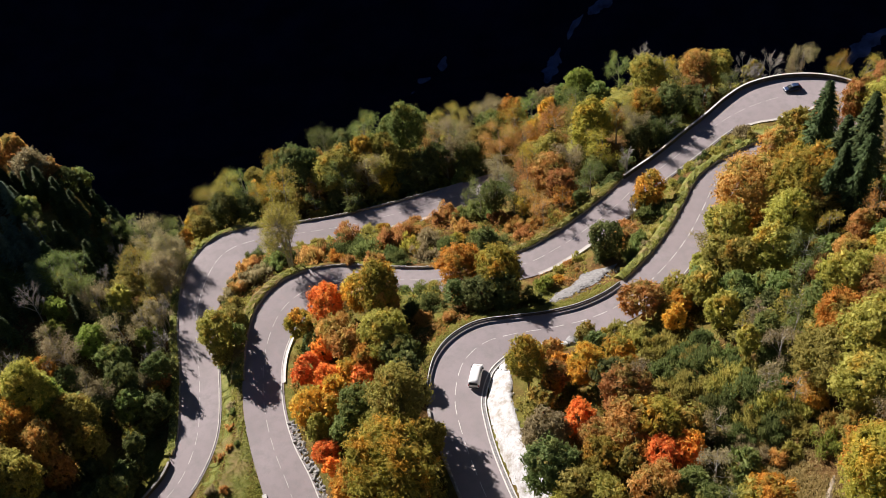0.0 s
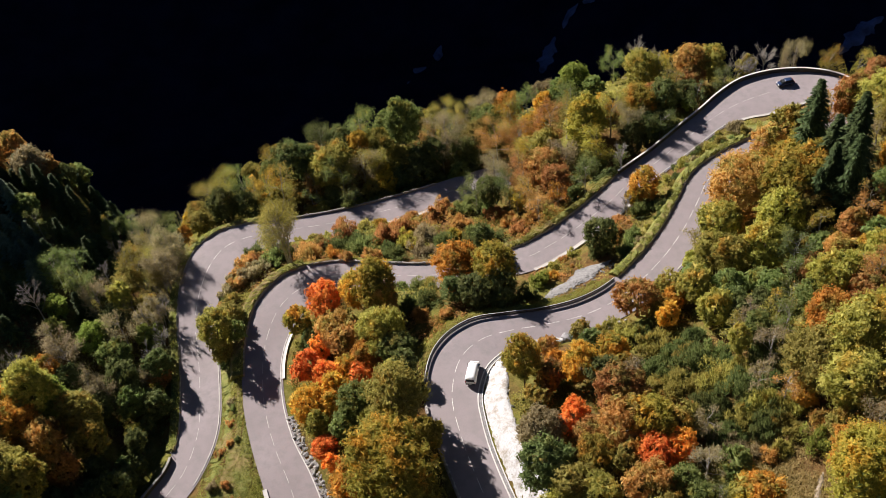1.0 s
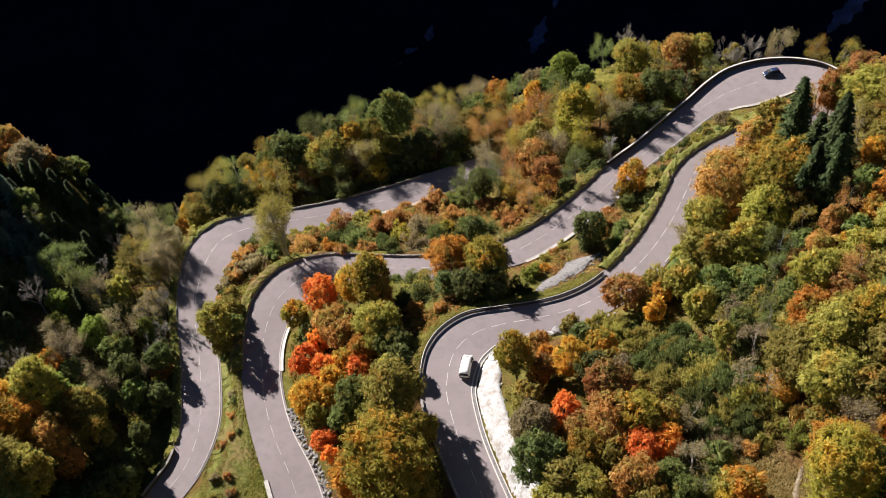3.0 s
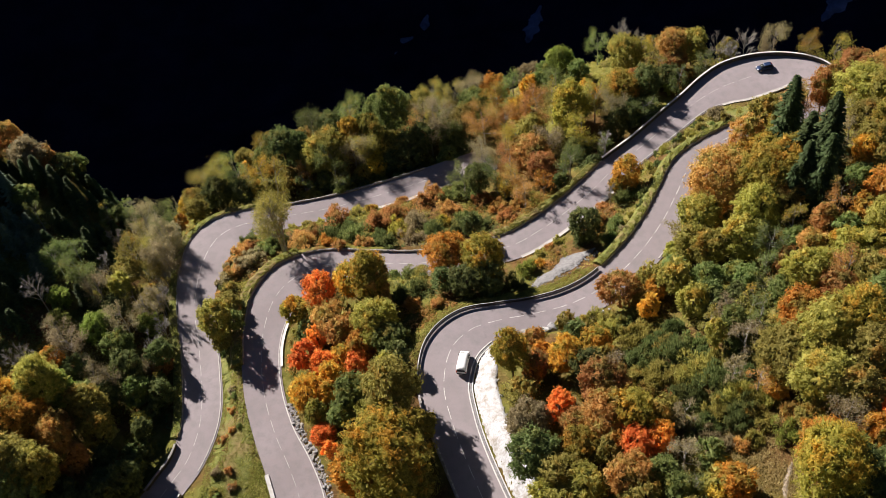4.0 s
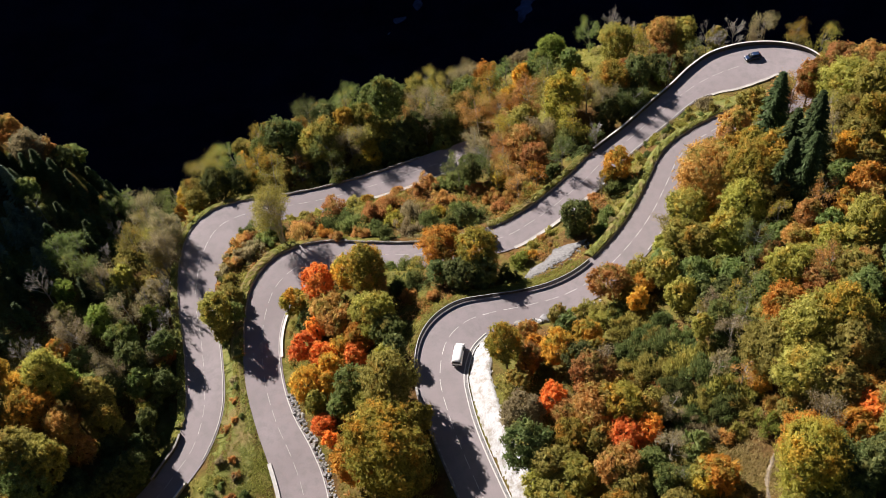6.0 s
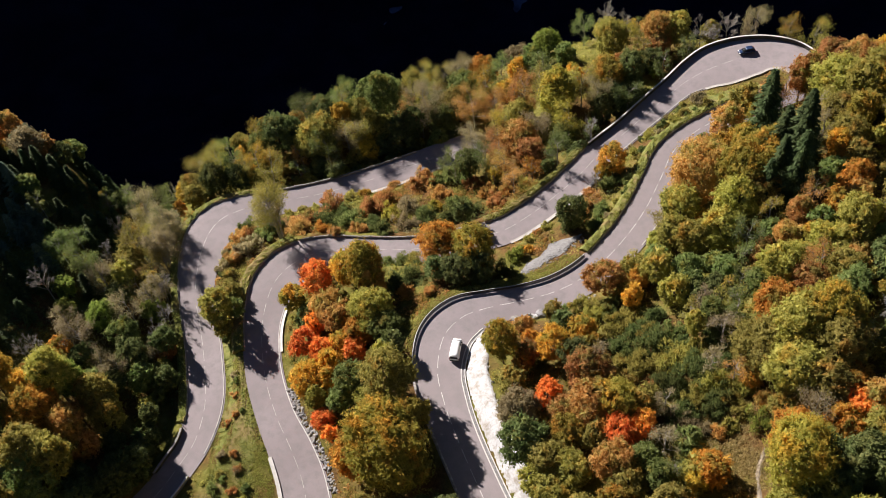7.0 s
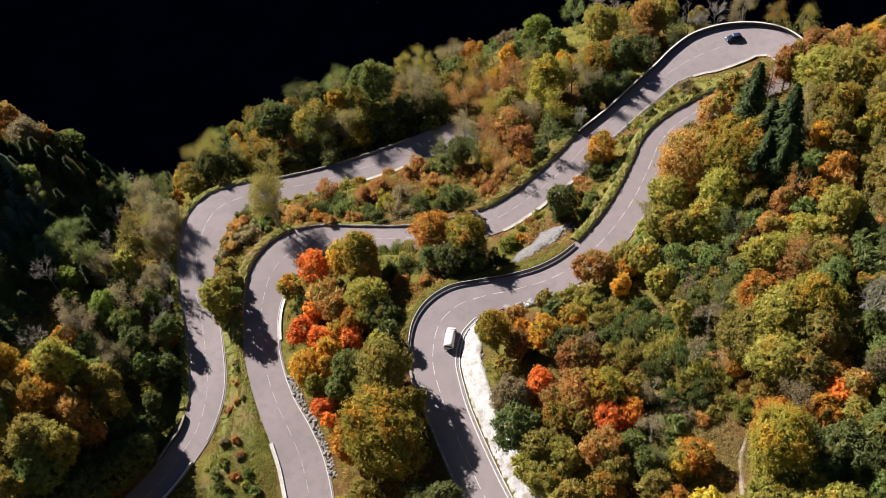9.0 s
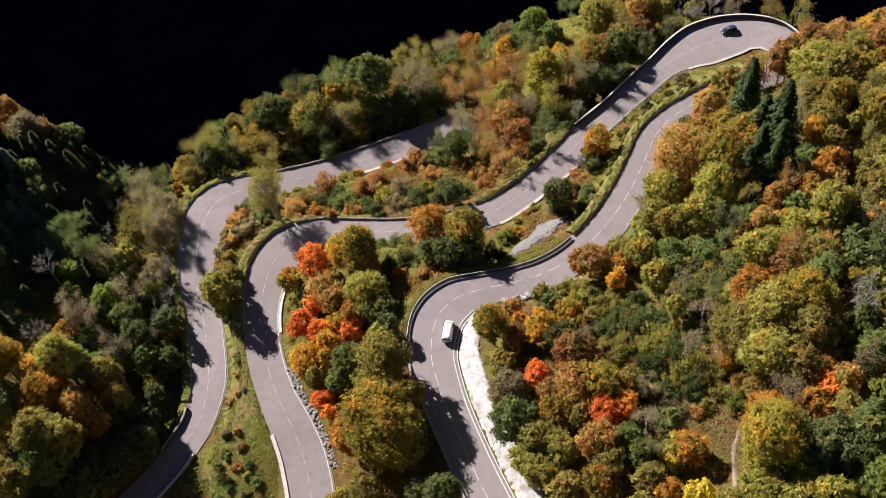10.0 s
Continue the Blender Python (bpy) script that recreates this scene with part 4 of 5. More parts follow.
grove("spur", [(-106.9, 162.9, 2.5, "Su"), (-94.8, 159.6, 2, "Ss"), (-85.3, 140.6, 3.1, "Rd"), (-88, 122.1, 2.9, "Rd"), (-73.1, 95.7, 3.5, "Rd"), (-104.5, 177.9, 2.4, "Ss"), (-101.1, 176.5, 2.4, "Ss"), (-97.7, 167.8, 2.3, "Ss"), (-94.5, 168, 2.3, "Ss"), (-92.8, 171.7, 1.9, "Ss"), (-102.2, 167, 2.1, "Ss"), (-103, 159.9, 2.1, "Ss"), (-89.1, 176, 2.5, "Pd"), (-98.1, 177.8, 1.7, "Ss"), (-89.9, 187.7, 2.1, "Pd"), (-90.9, 162, 1.8, "Ss"), (-91.2, 151.1, 2, "Ss")])
grove("spur", [(-101.3, 142.2, 2.5, "Ss"), (-104.7, 139.3, 2.5, "Ss"), (-85.2, 171.8, 2.4, "Rd"), (-80.2, 157, 2.6, "Rd")])
grove("outer", [(-72.1, 184.5, 1.4, "Bk"), (-79.8, 183.4, 2.2, "Bk"), (-82.3, 185.1, 2.9, "Pg"), (-74.2, 181.3, 3.3, "Ro"), (-77.3, 182.3, 3, "Ry"), (-74.5, 169, 2.1, "Oa"), (-72.5, 176.1, 2.9, "Ro"), (-70.5, 184, 4.1, "Po"), (-70.2, 188.3, 3, "Ro"), (-66, 183.3, 3.8, "Pw"), (-67.3, 179, 3.9, "Rd"), (-63.5, 186.7, 3.5, "Pg"), (-62, 180.2, 3.6, "Rd"), (-62.8, 195.5, 2.8, "Ro"), (-62.2, 190.6, 1.7, "Ra"), (-59.2, 182.2, 2.8, "Po"), (-56.6, 192.4, 3.2, "Pm"), (-54.9, 200.2, 1.5, "Pr"), (-51.1, 191.4, 4.4, "Rd"), (-48.2, 193.7, 3.4, "Rd")])
grove("outer", [(-55.6, 188.8, 3.3, "Rg"), (-56.2, 183.2, 3.1, "Py"), (-53.6, 184.2, 3.3, "Rm"), (-57.6, 180.9, 2.6, "Rm"), (-50.8, 183.5, 3.3, "Rm"), (-63.8, 195.8, 1.5, "Rb"), (-44.1, 199.9, 3.9, "Pd"), (-42.1, 206.2, 2, "Pn"), (-39.3, 199.6, 4.4, "Rd"), (-39.8, 190.7, 5.3, "Ro"), (-42.2, 188.3, 4.2, "Rw"), (-38, 185.3, 3.8, "Pg"), (-45.1, 185.7, 2.5, "Pn"), (-45.7, 181.2, 2.4, "Pg"), (-33.6, 201.2, 3.9, "Pg"), (-34, 196.1, 2.9, "Oy"), (-35.8, 195.7, 2, "Ry"), (-33, 189.5, 3.8, "Pk"), (-30.2, 199, 3.1, "Ro"), (-27.9, 208.6, 3.2, "Rg")])
grove("outer", [(-22.2, 196.3, 4.7, "Og"), (-27.9, 196.2, 3.7, "Ro"), (-23.4, 193.6, 4.1, "Ro"), (-30.2, 190.2, 3.5, "Po"), (-27.9, 189, 3.4, "Ry"), (-31.2, 186.7, 2.7, "Ro"), (-36, 179.4, 2.5, "Pd"), (-40.9, 183.3, 2.7, "Rd"), (-25, 190.7, 3.4, "Rd"), (-19.5, 192, 5.1, "Rd"), (-16, 195.7, 4.1, "Rd"), (-16.1, 221.7, 3.7, "Ro"), (-13.4, 222, 3.9, "Po"), (-10.2, 221.9, 2.3, "Py"), (-12, 200.7, 5.2, "Pk"), (-16.3, 197.8, 2.8, "Pn"), (-13.4, 196.7, 3.6, "Pk"), (-7, 217.4, 3.1, "Po"), (-2.2, 218.2, 3.8, "Pk"), (-1.6, 210.2, 4.2, "Rg")])
grove("outer", [(-4.3, 202.9, 3.8, "Ro"), (-8.3, 205.2, 3.2, "Rd"), (-7.7, 197.2, 4.8, "Rg"), (-9.1, 191.6, 4.1, "Rg"), (-6.1, 192.6, 3.4, "Rd"), (4, 216.5, 4, "Ra"), (4.5, 203.6, 3.6, "Pm"), (9.4, 207.5, 3.3, "Pg"), (13.8, 210.8, 2.8, "Ra"), (14.2, 192.4, 4.4, "Pn"), (10.3, 201.2, 3.1, "Ra"), (14.8, 219.2, 3.6, "Rk"), (18.6, 212.4, 3.5, "Rg"), (22.5, 215, 4.5, "Rb"), (20.3, 203.8, 3.5, "Pg"), (26.9, 209.7, 3.1, "Rg"), (22.1, 186, 5.7, "Rm"), (27.2, 195.8, 2.9, "Ra"), (18.3, 192.9, 3.4, "Po"), (0.7, 196.2, 4.9, "Pn")])
grove("outer", [(6.1, 194.6, 3.9, "Pn"), (-0.4, 179.5, 4, "Pk"), (12.2, 187.2, 4.2, "Ro"), (9, 182.1, 3.7, "Pm"), (11.3, 176.5, 5, "Rn"), (15.8, 179.8, 3.3, "Pk"), (6.3, 175.8, 3.6, "Pn"), (13.4, 168.6, 3.6, "Rn"), (2.7, 170, 3.2, "Pd"), (-1.5, 171.5, 3.4, "Rd"), (-5, 170, 3, "Pg"), (7.1, 167.7, 2.9, "Pn"), (13.2, 161.9, 1.8, "Pa"), (4.3, 166.1, 1.7, "Py"), (23.6, 176.4, 3.5, "Pm"), (22.7, 175.6, 3.4, "Rg"), (28, 185.6, 3.6, "Po"), (31.9, 183.5, 3.9, "Pk"), (34.9, 189.3, 5.1, "Rm"), (38.5, 194.1, 3.2, "Rn")])
grove("outer", [(40.8, 190.8, 4.1, "Rd"), (36.1, 183.7, 3.9, "Rd"), (38.9, 181.9, 3, "Pd"), (32.4, 180.6, 3.4, "Rd"), (28.6, 171.8, 2, "Pg"), (25.6, 169.1, 2, "Rd"), (19.5, 164.2, 2.8, "Pd"), (16.9, 164.2, 1.9, "Rd"), (33.6, 221.4, 2.9, "Pg"), (39.8, 221.9, 3.4, "Bk"), (44.8, 222, 2.7, "Bk"), (38.2, 206.4, 5, "Ro"), (42.5, 206.2, 3.2, "Pm"), (48.3, 221.9, 2.2, "Pg"), (51, 208, 5, "Rn"), (50.9, 204, 3.3, "Rn"), (47.9, 198.3, 3.3, "Rd"), (49.9, 194, 2.4, "Pd"), (48.3, 195.8, 1.8, "Rb"), (56, 208.2, 4.4, "Ro")])
grove("outer", [(57.1, 199, 2.8, "Pd"), (61.4, 204, 3.9, "Bk"), (68.4, 205, 3.7, "Bk"), (64.9, 204, 2.9, "Bk"), (75.4, 204, 3.3, "Pk"), (73.9, 202.5, 2.2, "Pk"), (65, 208.1, 2.9, "Ro"), (66.2, 201, 2.1, "Ro"), (69.6, 201.1, 1.5, "Rd"), (82.2, 199, 3.2, "Pm"), (83.9, 198, 1.8, "Ry"), (87.6, 195, 3.6, "Po"), (89.5, 195, 2.4, "Rd"), (91, 193, 2.6, "Pk")])
grove("strip", [(-36, 178.1, 1.8, "Hg")])
grove("strip", [(-13.2, 172.8, 2.2, "Hn"), (-11, 171.4, 1.7, "Hn"), (-5.9, 171.9, 3, "Hg"), (-8.7, 171.4, 2.3, "Hg"), (-2.6, 170, 2.5, "Hg"), (5.6, 167.7, 2.1, "Hm"), (8.7, 159.4, 2.4, "Pn"), (11.3, 161.8, 1.6, "Ho")])
grove("strip", [(-47.4, 154.3, 4.5, "Tw"), (-51.7, 156.2, 2.4, "Hg"), (-49, 158.6, 2.6, "Hd"), (-56.4, 159.5, 2.4, "Hd"), (-57.6, 155.2, 2.4, "Hn"), (-56.2, 151, 2.5, "Hk"), (-58.1, 148.9, 2.2, "Hn"), (-54.2, 153.8, 2, "Hk"), (-60.1, 148, 1.7, "Hk"), (-55.2, 157.2, 1.9, "Hn"), (-59, 144.2, 1.8, "Ho"), (-57.4, 136.9, 2.7, "Ro"), (-55.4, 131.2, 2, "Rg")])
grove("between", [(-11.5, 125.4, 1.5, "Hn")])
grove("pair", [(-8.7, 136.5, 4.8, "Ra"), (-2, 132.6, 5, "Rm"), (-3.7, 150.8, 2.4, "Rd"), (-5.4, 128.3, 3.4, "Rd"), (-0.6, 128.3, 3, "Rd"), (-10.1, 130.4, 2.5, "Rd")])
grove("island", [(7, 135.9, 2.2, "Hb"), (9.7, 137.9, 1.4, "Ha"), (3.8, 131.2, 2.3, "Hd"), (20.1, 143.1, 3.5, "Rd"), (19.8, 142.9, 2.2, "Hd"), (31.5, 158.4, 3.5, "Ra"), (29.4, 157.5, 2.1, "Ry"), (25.6, 153.3, 1.7, "Hn"), (24.2, 148.6, 1.6, "Hn"), (28.1, 170.1, 2.2, "Bk"), (29.5, 153.3, 2.3, "Hg"), (32.1, 153.9, 2.1, "Hd"), (26.8, 145.1, 2.2, "Hg"), (25, 141.1, 2.2, "Hg"), (23.3, 145.9, 1.5, "Hn"), (34.3, 152.6, 1.6, "Hd"), (54.9, 177.6, 2.2, "Hk"), (56.1, 174, 1.6, "Ho")])
grove("island", [(*beside(ROAD_A, 26.5 + 0.32 * i, -(1.6 + 0.5 * (i % 2)))[0, :2], 0.85 + 0.12 * (i % 3), "HoHdHkHo"[2 * (i % 4) : 2 * (i % 4) + 2]) for i in range(12)])
grove("island", [(27.3, 154.8, 1.7, "Bk")])
grove("island", [(*beside(ROAD_A, 11.6 + 0.3 * i, -(2.3 + 0.5 * (i % 3)))[0, :2], 0.7 + 0.13 * (i % 4), "HoHdHgHkHo"[2 * (i % 5) : 2 * (i % 5) + 2]) for i in range(20)])
grove("island", [(50.7, 172.8, 1.7, "Ho"), (47.8, 171.1, 1.4, "Ho"), (44.7, 168.7, 1.6, "Hd"), (41.1, 166.9, 1.6, "Ho"), (37.1, 162.5, 1.5, "Ho"), (12.7, 143.8, 1.3, "Hn"), (10.5, 141.3, 1.5, "Ho"), (14.8, 144.4, 1.3, "Ho")])
grove("edge", [(-24.9, 78.1, 3.4, "Ro"), (-13.9, 74.9, 3, "Rd"), (7.9, 72.6, 3.3, "Ro"), (11.8, 67.7, 3, "Ro"), (17.5, 67.5, 3, "Rm"), (14.6, 67, 1.2, "Rr"), (25.3, 65.5, 2.9, "Ro"), (27.5, 62.9, 2.4, "Ra"), (40.1, 59.3, 3.3, "Ro"), (45.9, 57.3, 3.2, "Ro"), (57.6, 65.3, 3.7, "Rg"), (56, 56, 2.9, "Rb"), (62.6, 79.2, 3.3, "Rg")])
grove("edge", [(75.2, 113.2, 3.2, "Ro"), (69.7, 98.1, 3, "Rd"), (81.7, 132.7, 3.4, "Rm"), (-88.6, 89.7, 5.2, "Rg"), (-94.9, 86.5, 4.4, "Ro"), (-81.6, 86.9, 4.4, "Rd"), (-99.5, 96.3, 4.2, "Ry"), (-76.6, 91.4, 3.7, "Rd"), (49, 56, 3, "Rw"), (-30.8, 77.4, 3.1, "Ro"), (31.9, 60.7, 2.3, "Ry"), (22.6, 61.3, 2.4, "Ro"), (35.9, 57.2, 2.7, "Ro")])
grove("tongue", [(-56.1, 105.6, 1, "Hn"), (-56.6, 97.8, 1.2, "Hk"), (-52.8, 94.6, 1.1, "Hn"), (-57.8, 91.1, 1.3, "Hg"), (-55.5, 87.4, 1.3, "Hd"), (-51.1, 90.4, 1.1, "Hd"), (-49.6, 86.7, 1.3, "Hg"), (-54.8, 114.8, 0.9, "Hg"), (-52.9, 107.5, 0.7, "Hd"), (-56.7, 93.7, 1, "Ho")])
grove("spur", [(-100, 111, 4.6, "Oy"), (-76.5, 158, 3.2, "Bk"), (-75.5, 150.5, 3, "Bk"), (-73.6, 128.5, 3, "Bk")])
grove("spur", [(-76.2, 160, 3.4, "Tk"), (-76.4, 153.5, 3.4, "Tk"), (-75.5, 141, 2.3, "Tk"), (-73.5, 125, 1.6, "Tk")])
grove("spur", [(-88, 110.1, 4.5, "Ow"), (-85.9, 111.2, 3.5, "Ob"), (-90.8, 109.7, 3.3, "Ob"), (-92.8, 123.8, 2.6, "Ra"), (-93.5, 108.6, 3.5, "Oa"), (-90.1, 103.9, 4.8, "Ra"), (-94.6, 103.8, 2.9, "Rm"), (-84.2, 100.8, 3.4, "On"), (-88.7, 93.5, 4.7, "Ow"), (-84.9, 93, 3.7, "Ow"), (-80.8, 109.3, 3.7, "Ow"), (-79.2, 105.7, 3.5, "Ow"), (-81.3, 129.8, 3.3, "Rg"), (-75.7, 117.8, 3.2, "Rg"), (-95.6, 141.1, 2.8, "Rb"), (-87.2, 134.3, 3.3, "Rb"), (-76.8, 137.1, 2.8, "Rb"), (-78.1, 122.9, 3.7, "Rd"), (-82.1, 98.5, 3.4, "Rn"), (-94.3, 135.1, 2.6, "Rb")])
grove("spur", [(-84.8, 115.1, 2.8, "Rg"), (-91.9, 119.1, 2.7, "Rw"), (-80.3, 119.8, 2.9, "Pk"), (-72.6, 125.5, 2.5, "Rn"), (-81, 144.1, 3, "Pg"), (-78, 145.5, 2.6, "Ow"), (-84, 146.2, 3, "Ow"), (-91.6, 147.2, 3, "Pg"), (-97.8, 160, 2.1, "Pg"), (-97.6, 153.6, 2.5, "Pg"), (-94.5, 175.6, 2.4, "Pg"), (-91.4, 179.3, 2, "Pg"), (-85.2, 95.6, 1.7, "Ry")])
grove("mountain", [(79.3, 165.3, 4, "On"), (74, 165.6, 3.2, "On"), (88.5, 171.6, 4.7, "Rn"), (70.7, 165.3, 3.6, "Pn"), (67.3, 164.8, 2.8, "On"), (62.2, 163.8, 2.6, "On"), (61.4, 163, 3.2, "Ow"), (59.3, 163, 2.3, "Ow"), (75.6, 165.6, 3.5, "Ow"), (76.2, 153.2, 5.5, "Rw"), (79.4, 150, 4.3, "Rw"), (77.6, 165.9, 4.7, "Rw"), (70.7, 147.6, 3, "Pw"), (74.2, 144.6, 3.5, "Ro"), (75.9, 139.7, 3.4, "Rm"), (68.3, 137.9, 3.2, "Pk"), (72.4, 135.2, 3.4, "Ro"), (55.7, 156.7, 3.8, "Rn"), (51.6, 149.5, 2.4, "Pn"), (50.7, 155.1, 2.7, "Rd")])
grove("mountain", [(55.6, 144.8, 3.7, "Rm"), (58.8, 138.9, 4.2, "Rm"), (63.3, 138.9, 2.5, "Ra"), (45.2, 137.9, 6.3, "Rn"), (51.6, 145, 3.5, "Rm"), (40.5, 131.1, 4.6, "Ro"), (36.8, 131.2, 3.2, "Po"), (52.9, 133, 6.1, "Rm"), (57.6, 134.5, 3.7, "Ra"), (50.4, 127.1, 4.5, "Rw"), (55, 128.1, 3.6, "Ro"), (46.3, 122.1, 3.9, "Rw"), (44.9, 127.2, 2.4, "Ra"), (40.9, 122.1, 3.4, "Ro"), (49.7, 117.5, 2.8, "Pd"), (37.8, 125.9, 3.3, "Ro"), (35.4, 126.8, 2.2, "Rw"), (59.7, 120.4, 2.5, "Rn"), (56.4, 116, 2.5, "Rn"), (58.9, 118.8, 1.7, "Rn")])
grove("mountain", [(70, 133.1, 2.9, "Ra"), (67.4, 126.8, 2.9, "Rg"), (72.1, 129.2, 2.8, "Ro"), (70, 123.1, 3.2, "Ra"), (69.5, 119.7, 2.4, "Rn"), (65.3, 119, 2.5, "Ra"), (62.4, 117, 2.2, "Rg"), (65.7, 111.9, 3.7, "Rw"), (60.5, 110.4, 3.1, "Rw"), (64.2, 108.4, 3.1, "Ro"), (57.4, 103.5, 3, "Pn"), (52.2, 105.6, 4.1, "Rw"), (55.6, 108.5, 3, "Rm"), (49, 105.5, 3, "Rg"), (61.2, 101.8, 3.5, "Ro"), (55.3, 100.8, 3.6, "Rn"), (64.8, 105.6, 2.2, "Rn"), (60.9, 97.4, 3.4, "Rg"), (23.5, 117.5, 3.7, "Rn"), (29.4, 119.6, 2.6, "Rw")])
grove("mountain", [(29.9, 116.6, 2.3, "Ra"), (27.8, 111.8, 2.1, "Ra"), (33.3, 116.4, 3.2, "Rw"), (34.8, 109.2, 3.2, "Rw"), (38.5, 114.8, 3.1, "Rg"), (44.7, 111.9, 3, "Rg"), (41.9, 108.3, 2.7, "Rd"), (46.3, 108.2, 2.1, "Pd"), (36.1, 98.7, 2, "Ow"), (39.2, 103.8, 2.4, "Pk"), (40.4, 96.5, 2.5, "Pk"), (43.5, 100.2, 2.2, "Pg"), (36.8, 89.9, 1.9, "Pk"), (48.5, 96.7, 4, "Ra"), (44.3, 89.3, 4.9, "Ro"), (50.4, 90.3, 5.1, "Rw"), (47.6, 82.7, 5, "Rw"), (55.6, 90.9, 5.1, "Rm"), (54.8, 85.1, 4.7, "Ro"), (51.6, 79.3, 4.1, "Ro")])
grove("mountain", [(55.6, 79.8, 2.8, "Ra"), (42.3, 85.7, 1.9, "Ra"), (39.7, 86.5, 1.8, "Pn"), (45.3, 78.3, 2.7, "Ro"), (48.3, 75, 3.2, "Pk"), (52.2, 73.8, 2.6, "Ra"), (55, 75.7, 2.4, "Rr"), (52.5, 70.9, 2.2, "Ra"), (43.2, 66.3, 6.2, "Rm"), (44.3, 71.4, 4.1, "Ra"), (46.8, 66.6, 4.6, "Rg"), (48.9, 63.9, 3.8, "Rd"), (32.6, 69.7, 2.7, "Ra"), (31.5, 73.1, 1.8, "Ra"), (30.1, 75.7, 2.3, "Rg"), (29.9, 68.7, 1.9, "Ry"), (33.9, 120.9, 2.4, "Rg")])
grove("near_bank", [(2.2, 103.2, 3.3, "Om"), (6.7, 102.2, 2.3, "Rn"), (7.7, 106.4, 1.8, "Ra"), (11.7, 102.4, 3.4, "Ra"), (17.3, 105.7, 2.7, "Ra"), (3.5, 95.8, 3, "Ro"), (5.5, 100.4, 2, "Ra"), (15.1, 99.5, 3, "Rd"), (9.4, 91.6, 2.5, "Rr"), (16.6, 93.6, 3.7, "Rn"), (19.6, 95.2, 2.4, "Pk"), (3.8, 89, 3.5, "Rk"), (4, 82.5, 3.8, "Rd"), (11.7, 87.8, 2.5, "Rn"), (16.2, 86.7, 3.9, "Rn"), (20.6, 85.7, 3.8, "Rm"), (12, 82.7, 3.3, "Rm"), (16.3, 80.7, 2.8, "Ro"), (20.5, 80.5, 3.1, "Rr"), (24.1, 81.1, 2.2, "Rr")])
grove("near_bank", [(18.3, 74.6, 3.7, "Rn"), (23.1, 74.3, 2.7, "Rg"), (8.1, 77.9, 3.7, "Ro"), (12, 75.5, 3.2, "Ro"), (20, 71.1, 3.1, "Ro"), (25.5, 85.5, 2.4, "Rw"), (28.1, 83.8, 2.1, "Pk"), (26.7, 76.4, 2.3, "Pk"), (5.5, 75.6, 2.8, "Rw"), (24.8, 71, 2.6, "Rg"), (20.5, 91.6, 2.4, "Rn"), (27.1, 71.2, 2.2, "Pd"), (27, 91, 1.7, "Hn"), (25.6, 107.1, 2.6, "Ho"), (25.2, 99.5, 2.6, "Hd"), (30, 99.3, 3.4, "Hd"), (32.8, 94.7, 2.9, "Ho"), (25.6, 93.9, 2.9, "Ho"), (29.1, 89.8, 2.8, "Hd"), (34.6, 90.4, 3.4, "Hd")])
grove("near_bank", [(37.1, 87.3, 2.8, "Ho"), (31.8, 83.1, 2.4, "Hd"), (37, 83.5, 2.3, "Hd"), (40.2, 85.7, 1.9, "Ho"), (43.6, 81.6, 2, "Hn"), (42.2, 77.9, 2.1, "Hb"), (38.9, 97, 2.4, "Hd"), (30.9, 106.2, 2.2, "Hd"), (33, 101.4, 2.1, "Hg"), (36.8, 95.3, 2.2, "Ho"), (31, 88.2, 2.1, "Hd"), (39.6, 80.4, 1.8, "Ho"), (43.8, 93.9, 1.9, "Hd"), (33.3, 79, 1.8, "Hk"), (35.6, 77.8, 1.6, "Hn"), (23.1, 105.2, 2, "Ho"), (27.3, 97.5, 2.2, "Hd"), (23.8, 111.5, 2, "Hg"), (27.4, 103.5, 2.2, "Hd"), (15.5, 116.3, 1.2, "Hg")])
grove("near_bank", [(18.8, 114.9, 2, "Ho"), (12, 115.3, 1.4, "Hd"), (15.4, 112.1, 1.5, "Hd"), (20, 110.2, 2.3, "Ho"), (9, 100.6, 2.1, "Hd"), (22.3, 112.1, 2, "Ho"), (23.3, 96.9, 1.9, "Ho"), (26.4, 85.6, 2, "Ho"), (29.3, 82.3, 2.2, "Hd"), (33.8, 84.9, 2.3, "Ho"), (35.4, 82.7, 2.1, "Hd"), (37.4, 78.3, 1.8, "Ho"), (31, 80.1, 2, "Hk"), (39.7, 91.5, 1.8, "Hd"), (39, 83.3, 2, "Ho"), (41.3, 84.3, 1.8, "Ho"), (28.8, 102.9, 2.1, "Ho"), (34.4, 97.8, 1.9, "Hd"), (35.9, 86.6, 2.1, "Ho"), (31, 92.7, 2.1, "Ho")])
grove("near_bank", [(23.1, 101.4, 1.9, "Hd"), (23.7, 90.8, 2, "Hn"), (29.1, 94.7, 2.1, "Ho")])
